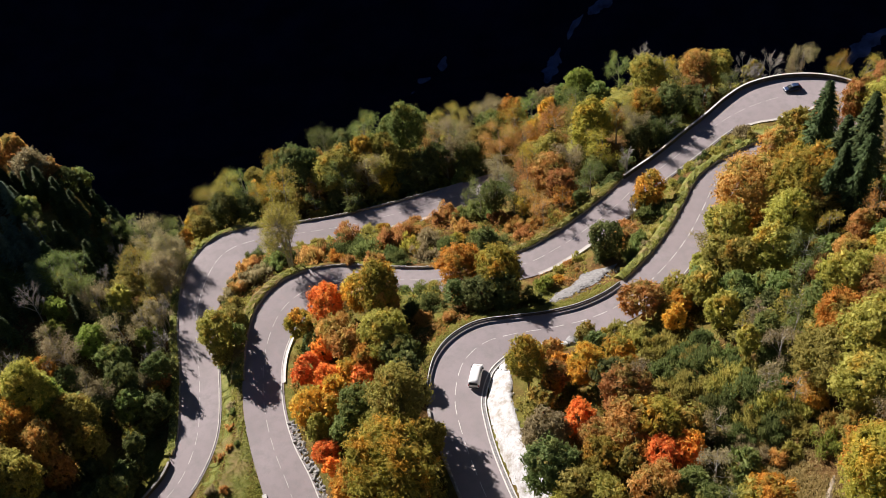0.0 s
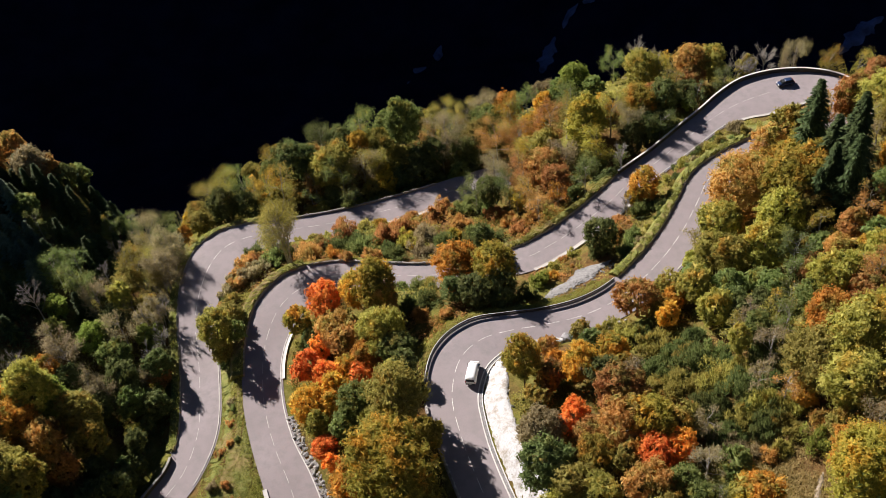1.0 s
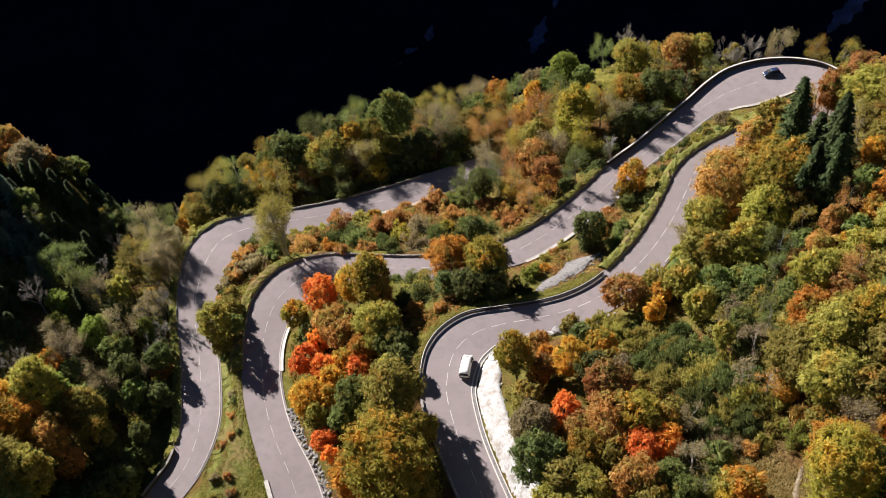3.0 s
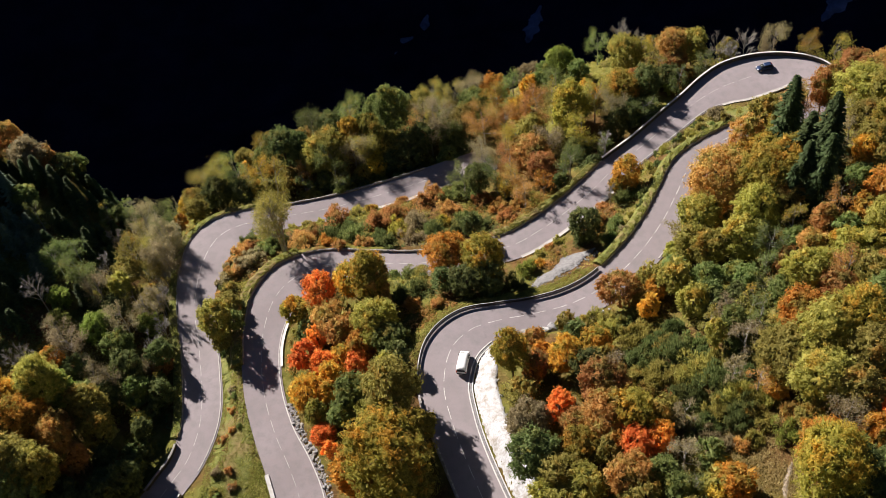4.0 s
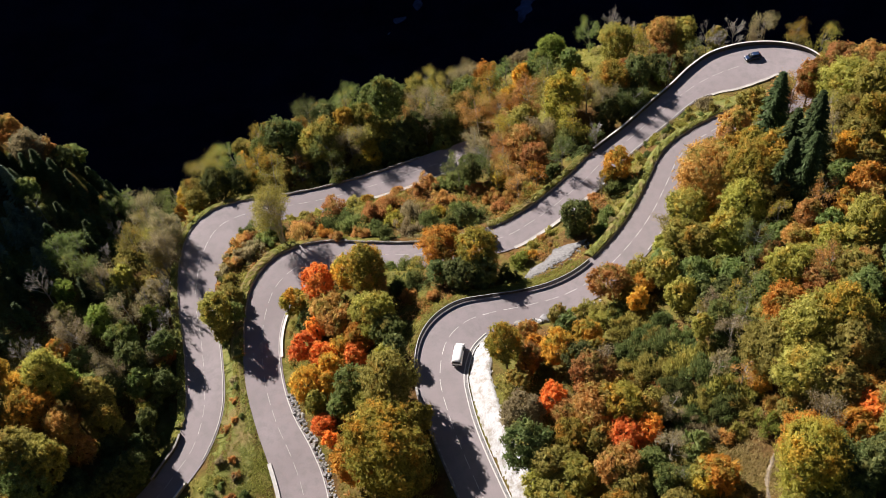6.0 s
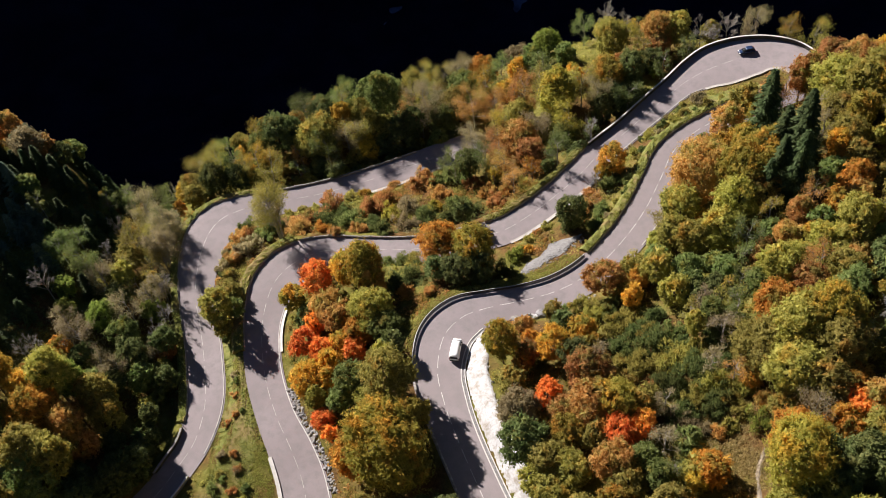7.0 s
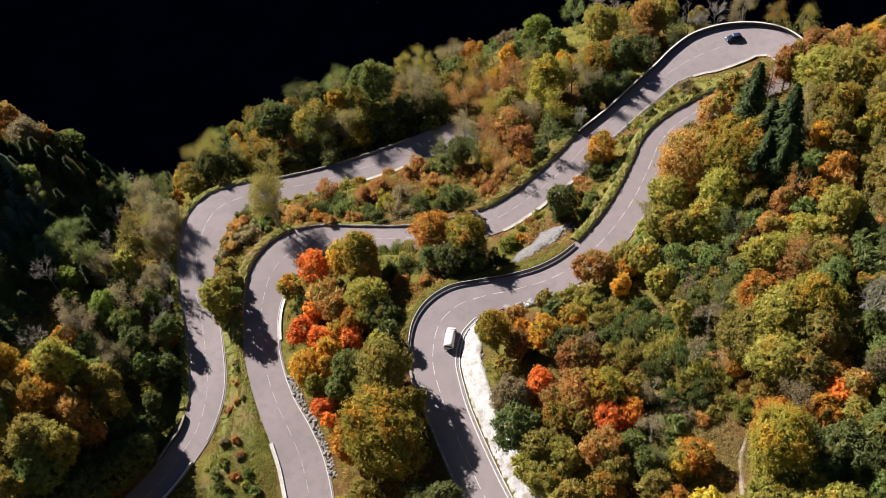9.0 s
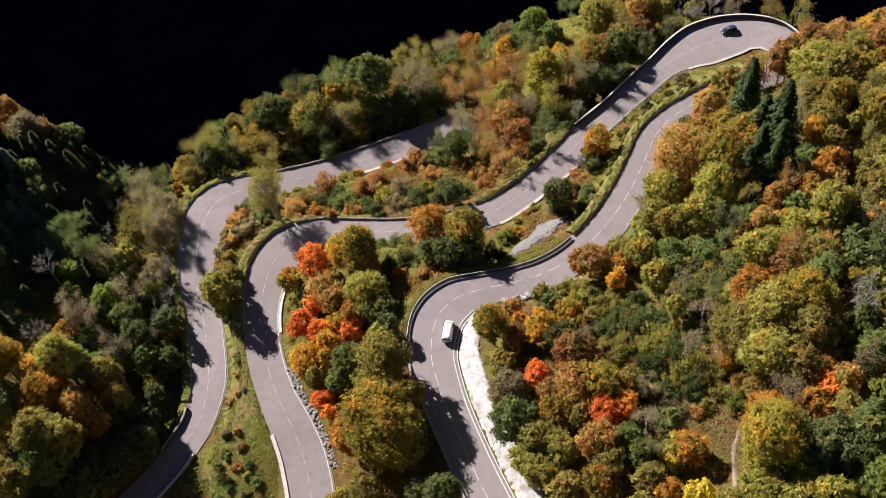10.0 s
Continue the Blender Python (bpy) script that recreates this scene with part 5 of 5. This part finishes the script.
grove("between", [(-36.5, 133.4, 3.4, "Rr"), (-29.8, 134.8, 3.5, "Ra"), (-25.2, 132.3, 5, "Rm"), (-21.6, 140.1, 2.3, "Hg"), (-17.8, 139.7, 2.7, "Hg"), (-41.8, 130.4, 3.1, "Rm"), (-38.7, 126.4, 2.4, "Rd"), (-34.1, 126.8, 3.6, "Rn"), (-31.4, 123.2, 3.2, "Rn"), (-23.5, 121.1, 5.1, "Rw"), (-20.4, 116.7, 3.4, "Rg"), (-27.1, 119.2, 3.5, "Ra"), (-37, 123.8, 2.2, "Rr"), (-38.9, 118.8, 3.2, "Rr"), (-35.1, 115.8, 2.9, "Rr"), (-30.5, 117.6, 2.9, "Ra"), (-33.2, 112.4, 2.9, "Ra"), (-27.9, 114.6, 2.4, "Rr"), (-20.9, 108.1, 2.2, "Rw"), (-37.8, 109.2, 3.6, "Ra")])
grove("between", [(-27.4, 104.1, 3.5, "Rg"), (-30.3, 102.6, 2.8, "Rg"), (-33.7, 108.2, 2.3, "Ra"), (-19.6, 99.2, 5.4, "Ro"), (-14.1, 91.3, 2.6, "Om"), (-24.5, 99.7, 2.8, "Ro"), (-34.1, 100.3, 2.5, "Rr"), (-32.9, 97.2, 1.7, "Rr"), (-19.8, 87.3, 8.3, "Rm"), (-27.1, 89, 4.3, "Ra"), (-17.1, 83.5, 4.1, "Rm"), (-35.9, 104.8, 2.5, "Ro"), (-15.4, 139.4, 2.7, "Hw"), (-17, 127.1, 1.9, "Hn"), (-15.7, 132, 2.2, "Hd"), (-19.4, 130.6, 2, "Hd"), (-23.9, 129.7, 3.2, "Rn"), (-18.9, 109.7, 2.4, "Rd")])
grove("strip", [(-36, 164.5, 3.5, "Hn"), (-31.7, 169, 2.7, "Ho"), (-36.2, 158.1, 3.1, "Hd"), (-31.3, 156.4, 3.1, "Hg"), (-26.3, 162, 3.1, "Hn"), (-22.4, 165.2, 2.7, "Hn"), (-25.2, 154.7, 2.3, "Hd"), (-22.9, 151.8, 2.7, "Hd"), (-17.6, 154.1, 2.5, "Hk"), (-17.1, 160.9, 2.7, "Hk"), (-12.9, 173.1, 2.2, "Hn"), (-9.6, 165.2, 2.2, "Hn"), (-12.8, 156, 3.1, "Hd"), (-7.6, 154, 3, "Hd"), (-2.3, 156.1, 2.6, "Hd"), (-28.5, 153.1, 2.1, "Hn"), (-40.5, 160, 2.4, "Hn"), (-43.3, 156.2, 2.9, "Hn"), (-47.2, 165.6, 1.4, "Ho"), (-21.1, 173.2, 2, "Hn")])
grove("strip", [(-0.8, 167.2, 2.2, "Hn"), (2.3, 162.3, 2.2, "Hn"), (-33.4, 161.4, 2.1, "Hd"), (-15.3, 169.7, 1.9, "Hn"), (-5.1, 159.2, 2.3, "Hg"), (-37.3, 154.3, 2.1, "Ha"), (-21.1, 158.2, 2.3, "Hm"), (-43.8, 166.2, 1.7, "Ho"), (-28.6, 170.3, 2, "Hm"), (-17.5, 139.9, 1.7, "Hd"), (-33.7, 151.5, 1.8, "Hn"), (-10.5, 160.1, 2.1, "Hm"), (4.2, 157.8, 2.2, "Hn"), (7, 161.4, 2.1, "Hn"), (-40.9, 166.6, 1.6, "Ho")])
grove("edge", [(57.7, 75.5, 2.5, "Rn"), (51.4, 64.3, 4.1, "Rd"), (53.8, 61.5, 3.6, "Rd"), (61.8, 72.5, 2.1, "Rb"), (59.3, 65.3, 2.4, "Ra"), (55.7, 57.6, 2.8, "Rg"), (47.1, 59.9, 2.7, "Rw"), (43.3, 60.9, 2.7, "Rg"), (55.9, 70, 2.8, "Ro"), (64, 88.7, 3.7, "Bk"), (63.3, 85.5, 2.6, "Rg"), (61.4, 77.7, 2.5, "Pk"), (27.6, 63.9, 1.6, "Rr"), (30, 70.2, 2.6, "Rw"), (94.3, 167.4, 4.1, "Rn"), (89.3, 163.6, 4, "Rw"), (95.9, 163.1, 4, "Rn"), (90, 170, 4, "Rn"), (86.5, 168.5, 3.4, "Rn"), (94.5, 171, 4.2, "Ra"), (99, 170, 4.4, "Rn"), (83.5, 166, 2.8, "Rn")])
grove("mountain", [(61, 149, 4.7, "Ss"), (61.3, 138.7, 4.4, "Ss"), (63.3, 134.8, 4.9, "Ss"), (58.4, 130.4, 4.0, "Ss"), (60.8, 127.6, 4.3, "Ss"), (55.8, 128.6, 3.2, "Ss")])
grove("strip", [(*beside(ROAD_C, 8.0 + 0.17 * i, 1.0 + 0.5 * (i % 3))[0, :2], 0.8 + 0.12 * (i % 4), "HkHnHdHkHoHn"[2 * (i % 6) : 2 * (i % 6) + 2]) for i in range(14)])
grove("tongue", [(-54, 98, 0.9, "Hn"), (-53.2, 94, 0.8, "Hk"), (-53.8, 90, 1.1, "Hn"), (-55.5, 86, 1.0, "Hg"), (-57, 88.5, 1.2, "Hd"), (-55.8, 92.5, 0.8, "Hg"), (-52, 84, 0.9, "Hk"), (-51.5, 88, 0.8, "Ho"), (-57.5, 84, 1.1, "Hg"), (-53.5, 80, 1.0, "Hn"), (-54.2, 107, 0.8, "Hn"), (-55.2, 116, 1.0, "Hk"), (-54.8, 112, 0.9, "Hn"), (-50.5, 80, 0.9, "Hd")])
grove("strip", [(-58.8, 130.2, 3.8, "Oo"), (-58.6, 129.2, 2.7, "Ro"), (-58.4, 130.2, 2.2, "Hg"), (-58.9, 128.4, 1.5, "Hd"), (-57.2, 134.5, 1.8, "Ro")])
grove("spur", [(-73, 101, 2.3, "Rd"), (-77, 96.5, 2.5, "Rd"), (-82.5, 92.5, 2.5, "Rd"), (-73.5, 94.5, 1.6, "Rd"), (-80, 88.8, 1.9, "Rd"), (-87, 85, 2.6, "Rd"), (-91.5, 80.5, 2.6, "Rd"), (-78.5, 102, 2.5, "Rd"), (-73, 141, 2.5, "Bk"), (-72.5, 134, 2.4, "Bk"), (-71.5, 126.5, 2.8, "Od")])
grove("spur", [(*beside(ROAD_C, 0.1 + 0.2 * i, -(2.8 + 1.6 * (i % 2)))[0, :2], 2.3 + 0.2 * (i % 3), "Rd") for i in range(13)])
# dark spruces added along the rim, standing in for its black shade
grove("spur", [(-103.5, 187.5, 1.9, "Ss"), (-101.5, 185.8, 1.7, "Ss"), (-99.8, 184, 1.9, "Ss"), (-98, 182.2, 1.6, "Ss"), (-96.2, 180.4, 1.8, "Ss"), (-94.5, 178.6, 1.5, "Ss"), (-100.2, 186.6, 1.5, "Ss"), (-97, 184.6, 1.6, "Ss"), (-94.2, 182, 1.5, "Ss"), (-116, 186.5, 2.3, "Ss"), (-118.5, 183, 2.4, "Ss"), (-115, 181, 2.3, "Ss"), (-111.5, 179.5, 2.2, "Ss"), (-117.5, 177.5, 2.5, "Ss"), (-114, 176, 2.3, "Ss"), (-92.5, 176.5, 1.5, "Ss"), (-96, 176, 1.6, "Ss")])
grove("between", [(-9.5, 71, 3.8, "Od")])


def on_rock(x, y):
    """The bare limestone bank along the upper road, and the gravel chute."""
    line = beside(ROAD_A, np.linspace(0, 6.6, 60), 3.2)[:, :2]
    chute = np.linspace((8.1, 129.8), (21.9, 138.7), 20)
    line = np.vstack([line, chute, chute])
    return np.hypot(x[:, None] - line[None, :, 0], y[:, None] - line[None, :, 1]).min(1) < 3.0


def meadow(x, y):
    """The open grass: the tongue between the lower bends and the clearing on the upper hillside."""
    tongue = (np.abs(x + 53 - 0.04 * (110 - y)) < 7) & (y < 128)
    clearing = np.hypot((x - 38) / 7, (y - 75) / 9) < 1
    return tongue | clearing


KIN = {"g": "go", "d": "dg", "b": "bg", "o": "ow", "y": "mw", "a": "nm", "r": "nm", "n": "nm", "k": "ko", "s": "d", "u": "d", "m": "mo", "w": "wom"}


def fill_gaps(zone, x0, x1, y0, y1, tries, most, seed, kinds="RRP", room=0.45):
    """Younger trees wherever the wood still has holes."""
    r = random.Random(seed)
    for _ in range(tries):
        if most == 0:
            break
        x, y, size = r.uniform(x0, x1), r.uniform(y0, y1), r.uniform(1.5, 2.6)
        q = np.array([x]), np.array([y])
        if road_field(*q)[0][0] < size + 2.8 or (5 < x < 45 and y > 113.5 + 0.75 * x) or meadow(*q)[0] or on_rock(*q)[0] or math.hypot(x - 40, y - 69) < 8:
            continue
        gaps = sorted((math.hypot(x - t[0], y - t[1]) - t[2] * 0.9, t[3]) for t in PLANTED)
        if gaps[0][0] < size * room or gaps[0][0] > 9:
            continue
        grove(zone, [(x, y, size, r.choice(kinds) + r.choice(KIN[r.choice(gaps[:4])[1]]))])
        most -= 1


fill_gaps("mountain", 5, 104, 62, 160, 1500, 120, 4)
fill_gaps("mountain", 38, 104, 62, 148, 2500, 120, 14, "RRP", 0.2)
grove("outer", [(*beside(ROAD_C, 12.2 + 0.27 * i, -(3.2 + 1.1 * (i % 3)))[0, :2], 1.7 + 0.25 * (i % 4), "RgRoRwHgRgRm"[2 * (i % 6) : 2 * (i % 6) + 2]) for i in range(15)])
fill_gaps("spur", -96, -71, 80, 122, 500, 40, 9, "RRO")
fill_gaps("outer", -60, 60, 178, 215, 600, 30, 6)


# ---- undergrowth and grass, joined ----
def wanted(n, seed, reject):
    rng = np.random.default_rng(seed)
    x, y = rng.uniform(-126, 108, n), rng.uniform(60, 226, n)
    past, _ = road_field(x, y)
    keep = (past > 2.2) & ~reject(x, y) & ~on_rock(x, y)
    return x[keep], y[keep], rng


SCRUB = {"d": "dark green undergrowth of low bushes under the trees", "o": "olive undergrowth of low bushes under the trees", "n": "rusty brown bracken and low scrub under the trees", "k": "grey-brown dry scrub under the trees", "m": "yellowing scrub under the turning trees"}
x, y, rng = wanted(30000, 1, meadow)
spots = np.array([t[:3] for t in PLANTED])
near = ((x[:, None] - spots[None, :, 0]) ** 2 + (y[:, None] - spots[None, :, 1]) ** 2).argmin(1)
gap = np.hypot(x - spots[near, 0], y - spots[near, 1]) - spots[near, 2]
keep = (gap > -1.6) & (gap < 9) & ~((x < -86) & (y > 174))
x, y, near = x[keep][:11000], y[keep][:11000], near[keep][:11000]
tones = np.array([random.Random(i).choice(KIN[PLANTED[n][3]]) for i, n in enumerate(near)])
for tone, label in SCRUB.items():
    pick = tones == tone
    cx, cy = x[pick], y[pick]
    m = 34
    size = rng.uniform(0.5, 1.6, len(cx)).repeat(m)[:, None]
    d = rng.normal(size=(len(cx) * m, 3))
    d[:, 2] = np.abs(d[:, 2]) * 0.8 + 0.1
    d /= np.linalg.norm(d, axis=1, keepdims=True)
    pos = np.stack([cx, cy, ground_at(cx, cy)], 1).repeat(m, 0) + d * size * rng.uniform(0.5, 1.1, (len(d), 1))
    tagged(new("undergrowth", leaf_mesh("undergrowth", leaf_blades(pos, d + rng.normal(size=d.shape) * 0.5, 0.22, rng), LEAVES[tone])), label, "undergrowth", kind="stuff")


def grass(name, x, y, z, tall, material, label, seed):
    """Tufts of narrow blades."""
    rng = np.random.default_rng(seed)
    m = 5
    x, y, z = (np.repeat(v, m) for v in (x, y, z))
    n = len(x)
    ang = rng.uniform(0, 6.283, n)
    lean = rng.uniform(0.1, 0.5, n) * tall
    w = 0.045
    base = np.stack([x + rng.normal(size=n) * 0.12, y + rng.normal(size=n) * 0.12, z - 0.05], 1)
    side = np.stack([-np.sin(ang), np.cos(ang), np.zeros(n)], 1) * w
    h = tall * rng.uniform(0.5, 1.2, n)
    tip = base + np.stack([np.cos(ang) * lean, np.sin(ang) * lean, h], 1)
    mid = (base + tip) / 2 + np.stack([0 * h, 0 * h, h * 0.12], 1)
    v = np.stack([base - side, base + side, mid + side, tip], 1).reshape(-1, 3)
    return tagged(new(name, leaf_mesh(name, v, material, 4)), label, "grass", kind="stuff")


rng = np.random.default_rng(12)
x, y = rng.uniform(-70, -40, 30000), rng.uniform(60, 128, 30000)
keep = meadow(x, y) & (road_field(x, y)[0] > 0.7)
x, y = x[keep], y[keep]
grass("grass", x, y, ground_at(x, y) + 0.1, 0.22, BLADES, "rough green and straw-coloured grass between the bends", 1)
x, y = rng.uniform(28, 48, 12000), rng.uniform(62, 88, 12000)
keep = meadow(x, y)
x, y = x[keep], y[keep]
grass("grass", x, y, ground_at(x, y), 0.45, STRAW, "dry straw-coloured grass in the hillside clearing", 2)
for road, u0, u1, side, wide, high in ((ROAD_A, 11.3, 17.6, -1, 1.9, 0.6), (ROAD_A, M + 2.15, M + 6.1, 1, 1.9, 0.6), (ROAD_A, M + 9.55, M + 13.2, 1, 2.4, 0.7), (ROAD_C, 4.5, 11.6, -1, 1.8, 0.5)):
    uu = rng.uniform(u0, u1, 1500)
    off = rng.uniform(0.35, wide, 1500)
    p = np.array([beside(road, a, side * b)[0] for a, b in zip(uu, off)])
    grass("grass", p[:, 0], p[:, 1], p[:, 2] + high * (1 - (off / wide) ** 3 * 0.5) - 0.05, 0.32, BLADES, "short green grass on the roadside bank", int(u0))
# strips of grass between the rail, the gully and the trees
uu, off = rng.uniform(5.2, 11.2, 3500), rng.uniform(0.6, 5.5, 3500)
p = np.array([beside(ROAD_A, a, -b)[0] for a, b in zip(uu, off)])
grass("grass", p[:, 0], p[:, 1], ground_at(p[:, 0], p[:, 1]), 0.4, BLADES, "yellowing grass slope under the guard rail", 7)


# ---- vehicles ----
def loft(name, sections, material, power=3.0, k=12):
    """A closed shell through sections (x, bottom, top, half width): rounded rectangles."""
    verts, faces = [], []
    for x, lo, hi, w in sections:
        for i in range(k):
            a = 6.28319 * (i + 0.5) / k
            c, s = math.cos(a), math.sin(a)
            f = (abs(c) ** power + abs(s) ** power) ** (-1 / power)
            verts.append((x, w * c * f, (lo + hi) / 2 + (hi - lo) / 2 * s * f))
    n = len(sections)
    for j in range(n - 1):
        for i in range(k):
            faces.append((j * k + i, j * k + (i + 1) % k, (j + 1) * k + (i + 1) % k, (j + 1) * k + i))
    faces += [tuple(range(k - 1, -1, -1)), tuple(range((n - 1) * k, n * k))]
    me = mesh_of(name, verts, faces, material)
    for p in me.polygons:
        p.use_smooth = len(p.vertices) == 4
    return me


def wheel(car, x, y):
    def disc(name, r, w, material):
        bm = bmesh.new()
        bmesh.ops.create_cone(bm, cap_ends=True, segments=20, radius1=r, radius2=r, depth=w)
        bmesh.ops.bevel(bm, geom=[e for e in bm.edges if e.is_manifold and e.calc_face_angle(0) > 1], offset=w * 0.15, segments=2, affect="EDGES")
        bmesh.ops.rotate(bm, matrix=Matrix.Rotation(math.pi / 2, 3, "X"), verts=bm.verts)
        me = bpy.data.meshes.new(name)
        bm.to_mesh(me)
        bm.free()
        me.materials.append(material)
        return me

    w = part("wheel", disc("wheel", 0.32, 0.2, BLACK), car)
    w.location = (x, y, 0.32)
    rim = part("rim", disc("rim", 0.2, 0.215, ALLOY), w, "grey alloy rim")
    return w


def glass_panel(name, car, pts, label):
    """A window: four corners, given a little thickness."""
    p = [Vector(q) for q in pts]
    n = (p[1] - p[0]).cross(p[3] - p[0]).normalized() * 0.02
    v = [q + n for q in p] + [q - n for q in p]
    f = [(0, 1, 2, 3), (7, 6, 5, 4), (0, 4, 5, 1), (1, 5, 6, 2), (2, 6, 7, 3), (3, 7, 4, 0)]
    return part(name, mesh_of(name, v, f, CAR_GLASS), car, label)


def small_box(name, car, at, size, material, label=""):
    ob = part(name, box_mesh(name, *size, material, min(size) * 0.2), car, label)
    ob.location = at
    return ob


CAR_GLASS = plain("dark_car_glass", (0.012, 0.014, 0.016), 0.08, 0.0, 0.05)
ALLOY = plain("alloy", (0.4, 0.4, 0.41), 0.35, 0.8)
BLUE_PAINT = plain("dark_blue_car_paint", (0.02, 0.035, 0.08), 0.22, 0.0, 0.08)
WHITE_PAINT = plain("white_van_paint", (0.74, 0.74, 0.73), 0.3, 0.0, 0.04)
LAMP = plain("lamp_glass", (0.75, 0.75, 0.72), 0.15)
RED = plain("red_lamp_glass", (0.35, 0.02, 0.015), 0.2)


def make_car():
    car = tagged(new("car"), "dark blue hatchback on the asphalt of the hairpin", "car")
    part("body", loft("body", [(-2.05, 0.35, 0.72, 0.62), (-1.98, 0.25, 0.9, 0.8), (-1.5, 0.2, 0.98, 0.87), (-0.6, 0.18, 0.98, 0.89), (0.6, 0.18, 0.95, 0.89), (1.3, 0.2, 0.88, 0.86), (1.85, 0.24, 0.76, 0.78), (2.08, 0.34, 0.62, 0.6)], BLUE_PAINT), car)
    part("cabin", loft("cabin", [(-1.85, 0.9, 0.98, 0.72), (-1.45, 0.9, 1.36, 0.68), (-0.9, 0.9, 1.46, 0.68), (0.1, 0.9, 1.45, 0.67), (0.55, 0.9, 1.3, 0.68), (1.15, 0.86, 0.93, 0.72)], CAR_GLASS), car, "dark tinted windows")
    part("roof", loft("roof", [(-1.5, 1.36, 1.4, 0.58), (-1.2, 1.4, 1.48, 0.62), (-0.4, 1.43, 1.5, 0.63), (0.2, 1.4, 1.47, 0.6), (0.4, 1.34, 1.38, 0.55)], BLUE_PAINT), car)
    for x in (-1.28, 1.28):
        for y in (-0.79, 0.79):
            wheel(car, x, y)
    for y in (-0.55, 0.55):
        small_box("headlight", car, (1.93, y, 0.66), (0.26, 0.36, 0.14), LAMP, "clear headlight")
        small_box("tail_light", car, (-1.98, y * 1.15, 0.78), (0.12, 0.26, 0.2), RED, "red tail light")
        small_box("mirror", car, (0.68, y * 1.72, 0.98), (0.14, 0.16, 0.12), BLUE_PAINT)
    small_box("bumper", car, (2.0, 0, 0.36), (0.22, 1.3, 0.16), BLACK)
    small_box("number_plate", car, (-2.06, 0, 0.55), (0.03, 0.5, 0.11), WHITE_PAINT, "plain pale number plate")
    return car


def make_van():
    van = tagged(new("van"), "white panel van climbing the asphalt road", "van")
    part("body", loft("body", [(-2.45, 0.35, 1.75, 0.86), (-2.38, 0.25, 1.93, 0.94), (-1.8, 0.2, 1.98, 0.95), (0.9, 0.2, 1.98, 0.95), (1.25, 0.2, 1.9, 0.94), (1.75, 0.2, 1.3, 0.94), (2.2, 0.22, 1.08, 0.9), (2.42, 0.3, 0.8, 0.78)], WHITE_PAINT, 5.0, 16), van)
    glass_panel("windscreen", van, [(1.36, -0.78, 1.82), (1.36, 0.78, 1.82), (1.8, 0.84, 1.27), (1.8, -0.84, 1.27)], "dark windscreen")
    glass_panel("rear_window", van, [(-2.45, 0.72, 1.72), (-2.45, -0.72, 1.72), (-2.475, -0.76, 1.15), (-2.475, 0.76, 1.15)], "dark rear window")
    for s in (1, -1):
        w = [(1.3, 0.955 * s, 1.2), (1.12, 0.93 * s, 1.72), (0.35, 0.93 * s, 1.74), (0.35, 0.96 * s, 1.2)]
        glass_panel("side_window", van, w if s < 0 else w[::-1], "dark side window")
        small_box("headlight", van, (2.26, 0.66 * s, 0.86), (0.22, 0.34, 0.2), LAMP, "clear headlight")
        small_box("tail_light", van, (-2.43, 0.86 * s, 1.0), (0.1, 0.14, 0.5), RED, "red tail light")
        small_box("mirror", van, (1.32, 1.05 * s, 1.28), (0.16, 0.2, 0.28), BLACK)
        for x in (-1.45, 1.5):
            wheel(van, x, 0.82 * s)
    small_box("bumper", van, (-2.46, 0, 0.45), (0.16, 1.7, 0.22), BLACK)
    small_box("bumper", van, (2.38, 0, 0.4), (0.2, 1.6, 0.22), BLACK)
    small_box("number_plate", van, (-2.55, 0, 0.5), (0.03, 0.5, 0.11), WHITE_PAINT, "plain pale number plate")
    return van


def park(car, road, u, off, heading):
    """Sets a vehicle on the road, off metres right of its middle line."""
    p, turn = beside(road, u, 0)[0], along(road, u)
    car.location = (p[0] + math.sin(turn) * off, p[1] - math.cos(turn) * off, p[2] + 0.065)
    car.rotation_euler = (0, 0, turn + heading)


car, van = make_car(), make_van()
park(car, ROAD_A, 22.78, 1.4, 0)
park(van, ROAD_A, 5.6, 3.3, 0)
